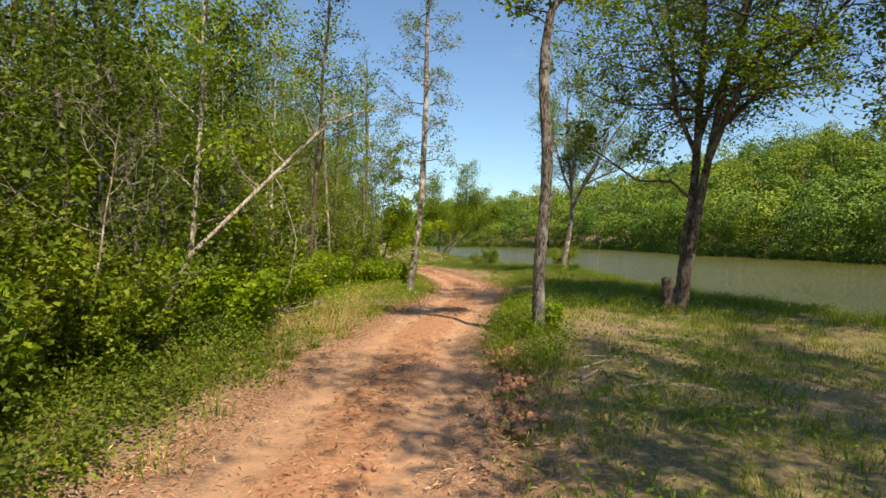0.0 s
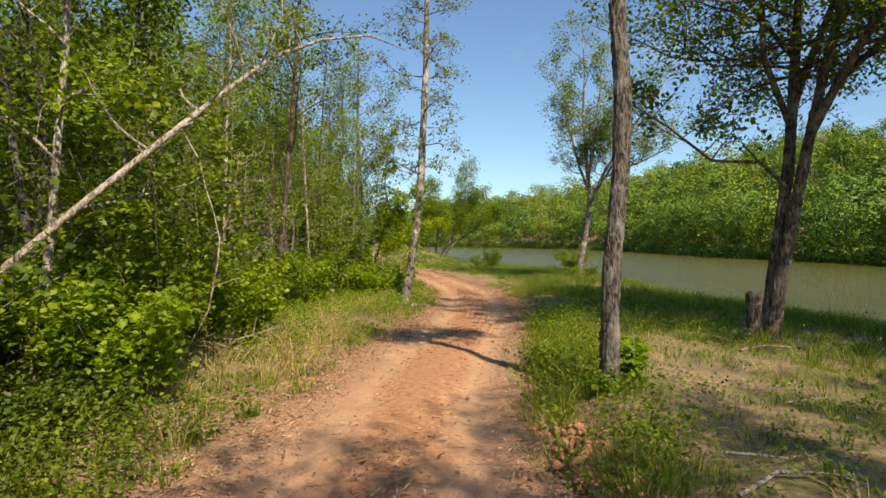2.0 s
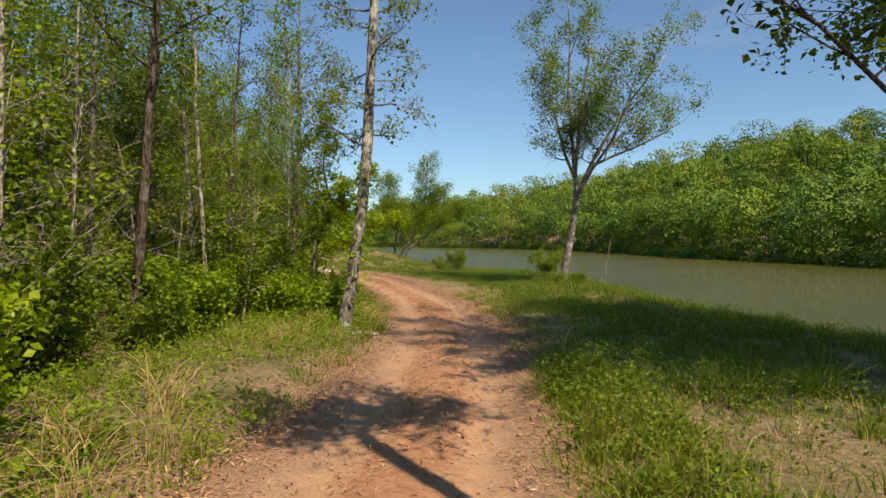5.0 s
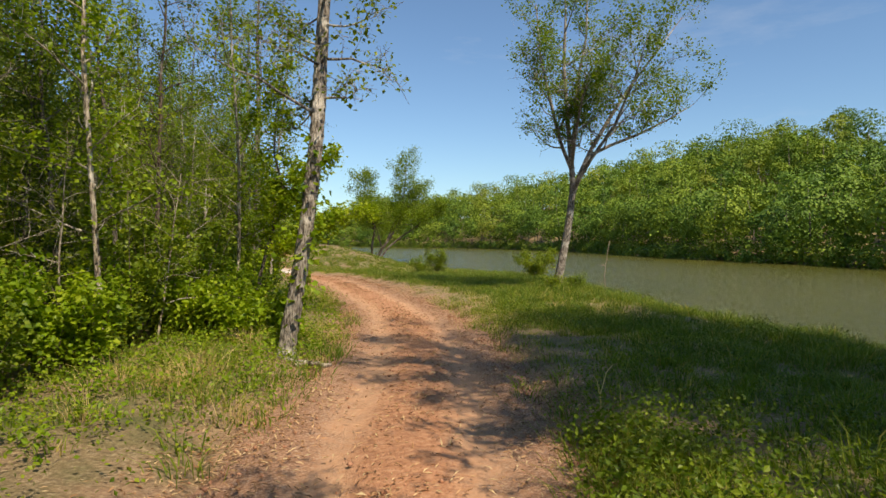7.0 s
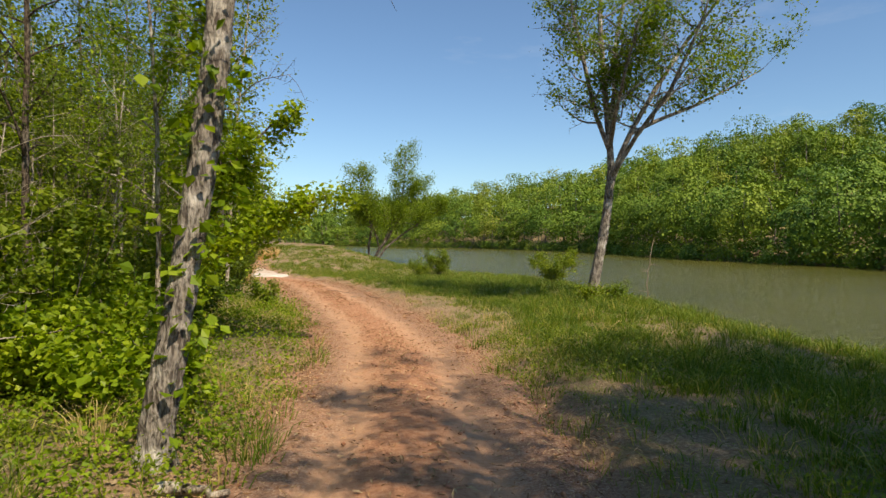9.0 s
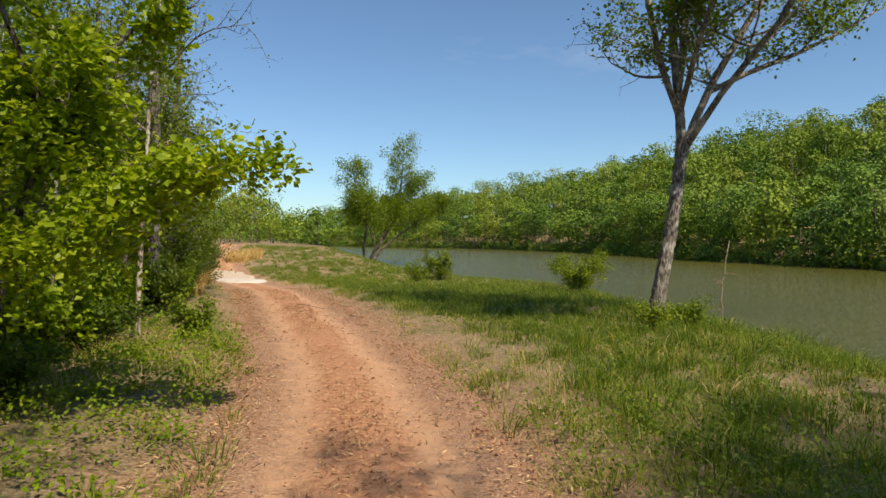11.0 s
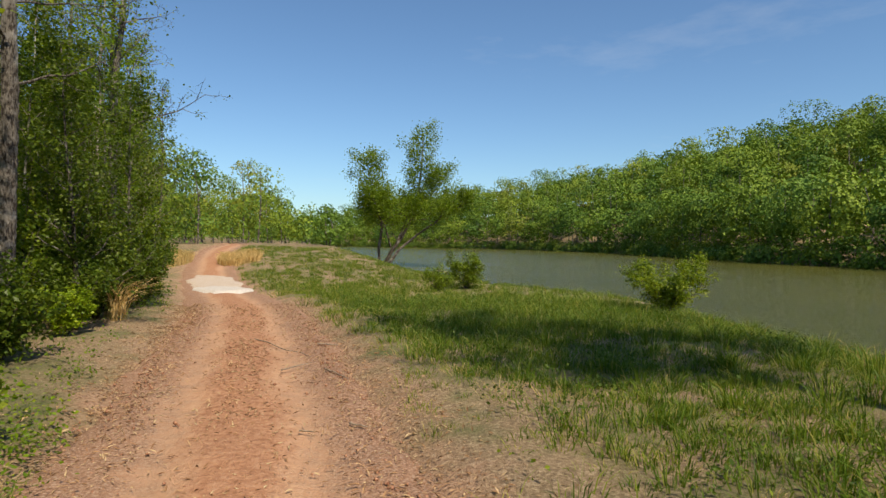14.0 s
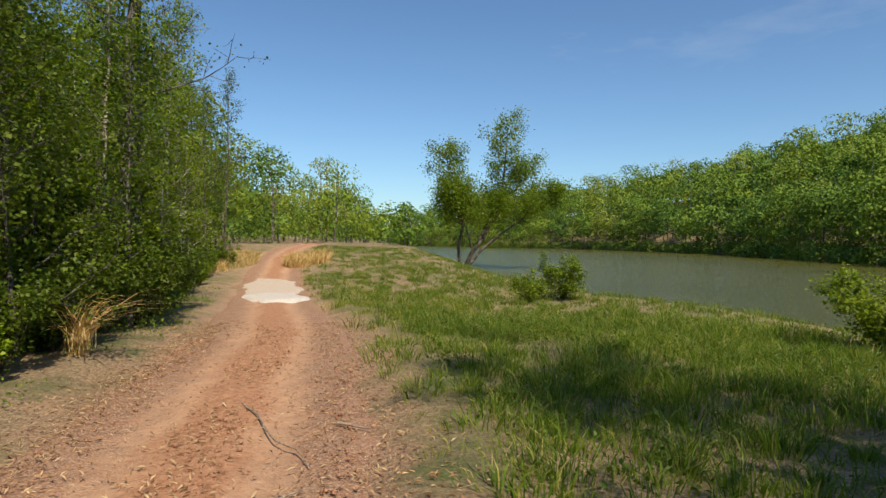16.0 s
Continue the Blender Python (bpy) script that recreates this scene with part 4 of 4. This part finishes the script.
# ---- single bushes and dead wood ----
def place(ob, x, y, turn=0.0, size=1.0, sink=0.03):
    ob.matrix_basis = pose(x, y, on_ground(x, y, sink), 0, 0, turn) @ Matrix.Diagonal((size, size, size, 1))
    return ob


g3 = np.random.default_rng(77)
place(shrub(g3, "yellow-green leafy bush at the water's edge", 1.4, 1.6, LEAF_SPRING, 0.075, 14, "bank bushes", 6), 8.55, 43.2, 20)
place(shrub(g3, "feathery green bush on the river bank", 1.7, 1.3, LEAF_SPRING, 0.08, 12, "bank bushes", 5), 4.3, 54.5, 80)
place(shrub(g3, "small feathery green bush on the river bank", 1.0, 1.0, LEAF_SPRING, 0.08, 9, "bank bushes", 3), 2.9, 53.5, 10)
place(shrub(g3, "bright young sprouts at a tree's foot", 0.85, 0.3, LEAF_BRIGHT, 0.13, 4, "sprouts", 1), 1.85, 10.05, 40, 0.68)
place(shrub(g3, "bright low sprouts at a tree's foot", 0.35, 0.3, LEAF_BRIGHT, 0.10, 4, "sprouts", 1), 1.45, 9.8, 10, 0.6)
place(shrub(g3, "leafy weeds round the forked tree's foot", 0.5, 0.5, LEAF_SPRING, 0.06, 7, "sprouts", 2), 6.1, 31.9, 10)
place(shrub(g3, "leafy weeds beside the forked tree", 0.5, 0.5, LEAF_SPRING, 0.06, 7, "sprouts", 2), 7.0, 32.2, 100)
place(shrub(g3, "small leafy green shrub beside the track", 0.75, 0.5, LEAF_SPRING, 0.07, 6, "sprouts", 4), -2.5, 32.6, 100)
for sx, sy, st, ss in ((-2.1, 22.3, 30, 1.0), (-2.8, 23.0, 130, 1.1), (-3.5, 23.4, 200, 1.2), (-1.5, 22.6, 250, 0.9), (-2.6, 24.4, 60, 1.2), (-4.2, 22.8, 10, 1.0), (-3.9, 24.6, 80, 1.3)):
    place(shrub(g3, "bright yellow-green shrub at the vine-clad tree", 0.95, 0.6, LEAF_BRIGHT, 0.085, 6, "shrubs", 3), sx, sy, st, ss)


bank_shrub = shrub(g3, "dense dark green shrub crowding the track's verge", 1.7, 1.2, LEAF_DARK, 0.075, 9, "verge shrubs", 5)
for bx, by, bt, bs in ((-5.6, 42.6, 40, 1.0), (-6.1, 44.4, 100, 1.2), (-5.5, 43.8, 160, 0.9), (-6.7, 46.2, 220, 1.2), (-5.3, 40.9, 280, 1.0), (-4.9, 39.3, 330, 0.85), (-7.2, 47.8, 60, 1.2), (-4.6, 36.2, 200, 0.8)):
    copy_thing(bank_shrub, pose(bx, by, on_ground(bx, by), 0, 0, bt) @ Matrix.Diagonal((bs, bs, bs, 1)))
place(bank_shrub, -6.4, 42.0, 0, 1.3)


def stick(label, pts, r, mat=DEADWOOD, name="branch", forks=0):
    root = tagged(new(name), label, "branch", "fallen branches")
    g = np.random.default_rng(len(label))
    path = [Vector(p) for p in pts]
    fine = []
    for a, b in zip(path, path[1:]):
        for k in range(3):
            fine.append(a.lerp(b, k / 3) + Vector((g.normal(), g.normal(), 0)) * r * 0.8)
    fine.append(path[-1])
    rods = [(fine, [r * (1 - 0.6 * k / len(fine)) for k in range(len(fine))], 7)]
    for _ in range(forks):
        k = int(g.integers(2, len(fine) - 1))
        rods.append((bend(fine[k], (g.normal(), g.normal(), 0.35), 0.35, 4, g, -0.05), [r * 0.5, r * 0.4, r * 0.35, r * 0.25, r * 0.1], 5))
    part("wood", rods_mesh("wood", rods, mat), root)
    return root


def on_road(x, y, up=0.012):
    return (x, y, float(rise(y)) + up)


stick("crooked dark fallen branch lying across the track", [on_road(-1.36, 38.5), on_road(-0.99, 38.08), on_road(-0.61, 37.35), on_road(-0.32, 37.14), on_road(-0.08, 36.75)], 0.011)
stick("thin dark stick lying on the track", [on_road(-0.36, 35.88), on_road(-0.19, 36.1), on_road(-0.01, 36.33)], 0.012)
stick("short dark stick at the track's edge", [on_road(0.27, 35.85, 0.02), on_road(0.43, 35.6, 0.02), on_road(0.61, 35.29, 0.02)], 0.014)
stick("straight brown stick at the track's edge", [on_road(-0.12, 37.87, 0.02), on_road(0.24, 37.72, 0.02)], 0.016)
stick("small brown stick on bare clay", [on_road(0.78, 33.47, 0.02), on_road(0.97, 33.34, 0.02)], 0.012)
stick("small brown stick in the wheel track", [on_road(0.33, 33.3), on_road(0.47, 33.25)], 0.010)
stick("pale broken log at the track's edge", [on_road(-0.95, 20.68, 0.06), on_road(-0.75, 20.66, 0.06), on_road(-0.48, 20.62, 0.05)], 0.05, BARK_PALE, "log")
stick("pale dead twig leaning in the weeds", [(-3.15, 11.3, 0.25), (-3.02, 12.0, 0.42), (-2.5, 12.46, 0.55)], 0.014, BARK_PALE, "branch", 3)
stick("pale broken branch among the dry grass", [(-3.4, 11.0, 0.2), (-3.2, 11.2, 0.55), (-2.7, 11.5, 0.35)], 0.012, BARK_PALE, "branch", 2)
stick("dead branch lying in the shaded grass", [(4.4, 12.9, on_ground(4.4, 12.9, -0.03)), (5.0, 13.3, on_ground(5.0, 13.3, -0.05)), (5.9, 13.4, on_ground(5.9, 13.4, -0.03))], 0.022, DEADWOOD, "branch", 3)
def on_soil(x, y, up=0.03):
    return (x, y, float(land(x, y)) + up)


for ax, ay, mx, my, ex, ey, er, fk in ((1.7, 7.5, 2.1, 7.75, 2.7, 7.8, 0.016, 2), (1.9, 8.2, 2.3, 8.0, 2.6, 8.15, 0.012, 1), (1.6, 7.0, 1.9, 7.3, 2.4, 7.1, 0.02, 2), (2.4, 7.4, 2.7, 7.9, 2.8, 8.4, 0.01, 1), (2.0, 6.6, 2.5, 6.9, 3.1, 6.75, 0.014, 2), (3.2, 9.6, 3.7, 9.8, 4.3, 9.7, 0.012, 1)):
    stick("weathered grey dead branch in the litter beside the track", [on_soil(ax, ay), on_soil(mx, my, 0.06), on_soil(ex, ey)], er, BARK_PALE, "branch", fk)
stick("dead branch half sunk at the water's edge", [(2.4, 66.5, -0.7), (3.8, 66.0, -0.25), (5.6, 65.6, -0.7)], 0.05, DEADWOOD, "branch", 3)
stick("thin dead sapling at the water's edge", [(8.75, 33.9, on_ground(8.75, 33.9)), (8.72, 33.9, 0.4), (8.8, 33.95, 1.0), (8.95, 34.0, 1.75)], 0.018, DEADWOOD, "sapling", 5)
stick("bowed bare vine hanging from the wood's edge", [(-2.9, 9.8, 0.5), (-2.5, 9.7, 1.1), (-2.35, 9.6, 1.8), (-2.6, 9.7, 2.6), (-3.0, 9.9, 3.2)], 0.011, BARK_PALE, "vine", 2)


def bare_sapling(x, y, h, turn):
    g = np.random.default_rng(int(abs(x * 100)) + int(y * 10))
    root = tree("sapling", "bare pale sapling with thin twigs inside the wood's edge", g, [stem(g, (0, 0, 0), (0.5, 0.1), h, 0.022, flare=1.2)], h * 0.2, 1.9, 12, 6, 0, 0.1, 0.1, BARK_PALE, LEAF_SPRING, 6, up=0.1, fine=2, group="bare saplings", category="tree", lift=0.02)
    return place(root, x, y, turn)


for bx, by, bh, bt in ((-4.6, 15.2, 3.4, 10), (-4.9, 16.6, 3.0, 140), (-4.9, 17.8, 3.8, 70), (-4.4, 19.6, 3.4, 200), (-4.7, 21.6, 3.4, 300), (-4.2, 14.0, 3.2, 250), (-4.1, 6.6, 3.0, 20), (-4.6, 9.0, 3.6, 160), (-3.6, 22.6, 3.0, 40)):
    bare_sapling(bx, by, bh, bt)


def stump():
    """Broken stump with a splintered rim."""
    g = np.random.default_rng(9)
    v, f = [], []
    rings, sides = 14, 26
    for k in range(rings):
        h = k / (rings - 1)
        for j in range(sides):
            a = 2 * math.pi * j / sides
            rim = 0.10 * noise.noise(Vector((math.cos(a) * 2, math.sin(a) * 2, 3))) + g.uniform(-0.03, 0.03)
            r = 0.135 * (1.35 - 0.5 * min(1, h * 3) + 0.15 * h) * (1 + 0.10 * noise.noise(Vector((math.cos(a) * 3.5, math.sin(a) * 3.5, h * 2))))
            v.append((r * math.cos(a), r * math.sin(a), h * (0.92 + (rim if k == rings - 1 else 0))))
    for k in range(rings - 1):
        for j in range(sides):
            a, b = k * sides + j, k * sides + (j + 1) % sides
            f.append((a, b, b + sides, a + sides))
    v.append((0, 0, 0.78))
    top = len(v) - 1
    for j in range(sides):
        f.append(((rings - 1) * sides + j, (rings - 1) * sides + (j + 1) % sides, top))
    root = tagged(new("stump"), "broken dark tree stump beside the forked shade tree", "stump")
    part("trunk", mesh_of("trunk", v, f, BARK_DARK, True), root)
    return place(root, 5.28, 14.15, 0, 1.0, 0.08)


stump()


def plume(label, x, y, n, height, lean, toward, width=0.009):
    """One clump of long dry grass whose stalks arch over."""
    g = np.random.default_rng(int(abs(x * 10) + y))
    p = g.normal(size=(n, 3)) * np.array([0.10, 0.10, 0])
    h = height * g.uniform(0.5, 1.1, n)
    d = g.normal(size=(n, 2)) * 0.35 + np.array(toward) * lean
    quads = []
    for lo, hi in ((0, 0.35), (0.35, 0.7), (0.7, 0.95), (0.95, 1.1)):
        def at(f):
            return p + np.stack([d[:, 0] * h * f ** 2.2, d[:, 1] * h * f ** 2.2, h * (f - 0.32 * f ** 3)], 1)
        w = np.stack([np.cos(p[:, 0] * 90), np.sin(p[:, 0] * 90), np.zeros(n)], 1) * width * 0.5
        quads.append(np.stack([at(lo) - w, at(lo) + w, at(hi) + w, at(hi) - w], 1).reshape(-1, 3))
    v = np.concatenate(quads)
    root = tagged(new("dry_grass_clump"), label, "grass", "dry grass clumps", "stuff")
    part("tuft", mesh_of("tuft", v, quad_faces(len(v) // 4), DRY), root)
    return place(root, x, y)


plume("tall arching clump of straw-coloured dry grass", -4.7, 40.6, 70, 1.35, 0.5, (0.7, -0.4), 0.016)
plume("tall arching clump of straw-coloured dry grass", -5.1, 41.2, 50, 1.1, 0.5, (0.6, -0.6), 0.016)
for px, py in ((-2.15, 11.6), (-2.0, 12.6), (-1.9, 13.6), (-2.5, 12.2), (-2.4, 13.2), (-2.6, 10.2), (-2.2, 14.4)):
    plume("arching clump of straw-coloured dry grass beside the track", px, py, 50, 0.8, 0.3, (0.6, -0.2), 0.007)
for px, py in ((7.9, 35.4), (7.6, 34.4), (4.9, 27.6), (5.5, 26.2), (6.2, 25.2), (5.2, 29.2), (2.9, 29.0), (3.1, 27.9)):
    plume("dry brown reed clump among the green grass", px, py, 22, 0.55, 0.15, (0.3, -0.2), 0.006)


def far_patch(label, cx, cy, rx, ry, seed, n=60):
    """Knolls of pale dry grass beside the far track."""
    g = np.random.default_rng(seed)
    t, r = g.uniform(0, 6.283, n * 40), np.sqrt(g.random(n * 40))
    x, y = cx + rx * r * np.cos(t), cy + ry * r * np.sin(t)
    h = g.uniform(0.35, 0.75, len(x))
    v, f = blades(g, np.stack([x, y, land(x, y) - 0.03], 1), h, np.full(len(x), 0.04), g.normal(size=(len(x), 2)) * 0.45)
    tagged(new("dry_grass", mesh_of("dry_grass", v, f, DRY)), label, "grass", kind="stuff")


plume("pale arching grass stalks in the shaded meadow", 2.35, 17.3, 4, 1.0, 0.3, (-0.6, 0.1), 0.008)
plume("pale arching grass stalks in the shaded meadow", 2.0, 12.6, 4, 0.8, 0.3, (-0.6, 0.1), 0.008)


far_patch("pale dry grass knoll on the inner side of the far bend", -9.3, 68.0, 1.3, 2.2, 1)
far_patch("pale dry grass bank on the outer side of the far bend", -13.6, 66.5, 1.3, 3.6, 2, 60)


# ---- litter on the track ----
def chips(label, n, seed, y0, y1, size, spread):
    g = np.random.default_rng(seed)
    y = g.uniform(y0, y1, n)
    pick = g.random(n)
    s = np.where(pick < 0.22, g.normal(size=n) * 0.22, np.where(pick < 0.65, -1.45 + g.normal(size=n) * spread, 1.45 + g.normal(size=n) * spread * 1.3))
    x = lane(y) + s
    z = np.where(np.abs(s) < 1.35, rise(y) + 0.012, land(x, y) + 0.012)
    p = np.stack([x, y, z], 1)
    v = leaf_quads(g, p, size, 0.0, 0.11, np.tile(np.array([0, 0, 3.2]), (n, 1)))
    tagged(new("wood_chips", mesh_of("wood_chips", v, quad_faces(n), CHIP)), label, "litter", kind="stuff")


chips("scattered bark strips and wood chips on red clay", 24000, 51, 1, 46, 0.06, 0.30)
chips("dead leaves and small twigs along the track's edges", 16000, 52, 1, 46, 0.075, 0.42)


def clods(label, n, seed):
    g = np.random.default_rng(seed)
    y = g.uniform(1, 44, n)
    s = np.where(g.random(n) < 0.4, g.normal(size=n) * 0.25, np.sign(g.normal(size=n)) * (1.3 + g.normal(size=n) * 0.2))
    r = 0.008 + 0.022 * g.random(n) ** 3
    x = lane(y) + s
    c = np.stack([x, y, rise(y) + 0.004 - 0.03 * (np.abs(s) > 1.4)], 1)
    octa = np.array([(1, 0, 0), (0, 1, 0), (-1, 0, 0), (0, -1, 0), (0, 0, 0.8), (0, 0, -0.8)], float)
    v = c[:, None, :] + octa[None] * (r[:, None, None] * g.uniform(0.6, 1.3, (n, 6, 1)))
    tri = np.array([(0, 1, 4), (1, 2, 4), (2, 3, 4), (3, 0, 4), (1, 0, 5), (2, 1, 5), (3, 2, 5), (0, 3, 5)])
    f = (np.arange(n)[:, None, None] * 6 + tri[None]).reshape(-1, 3)
    tagged(new("clay_clods", mesh_of("clay_clods", v.reshape(-1, 3), f, CLOD, True)), label, "clods", kind="stuff")


CLOD = plain("clay_clod", [(0.35, (0.22, 0.09, 0.05, 1)), (0.65, (0.44, 0.24, 0.15, 1))], 30)
clods("small clods of red clay between the wheel tracks", 6000, 53)


def rim(label, n, seed):
    g = np.random.default_rng(seed)
    y = 5.2 + 4.0 * g.random(n)
    x = lane(y) + 1.5 + 0.13 * waves(y * 2.0, y * 1.3, 3) + g.normal(size=n) * 0.10
    r = 0.015 + 0.06 * g.random(n) ** 3
    c = np.stack([x, y, land(x, y) + 0.01 + 0.04 * g.random(n)], 1)
    octa = np.array([(1, 0, 0), (0, 1, 0), (-1, 0, 0), (0, -1, 0), (0, 0, 0.8), (0, 0, -0.8)], float)
    v = c[:, None, :] + octa[None] * (r[:, None, None] * g.uniform(0.5, 1.4, (n, 6, 1)))
    tri = np.array([(0, 1, 4), (1, 2, 4), (2, 3, 4), (3, 0, 4), (1, 0, 5), (2, 1, 5), (3, 2, 5), (0, 3, 5)])
    f = (np.arange(n)[:, None, None] * 6 + tri[None]).reshape(-1, 3)
    tagged(new("clay_clods", mesh_of("clay_clods", v.reshape(-1, 3), f, CLOD, True)), label, "clods", kind="stuff")


rim("crumbled rim of red clay at the track's eroded edge", 700, 54)
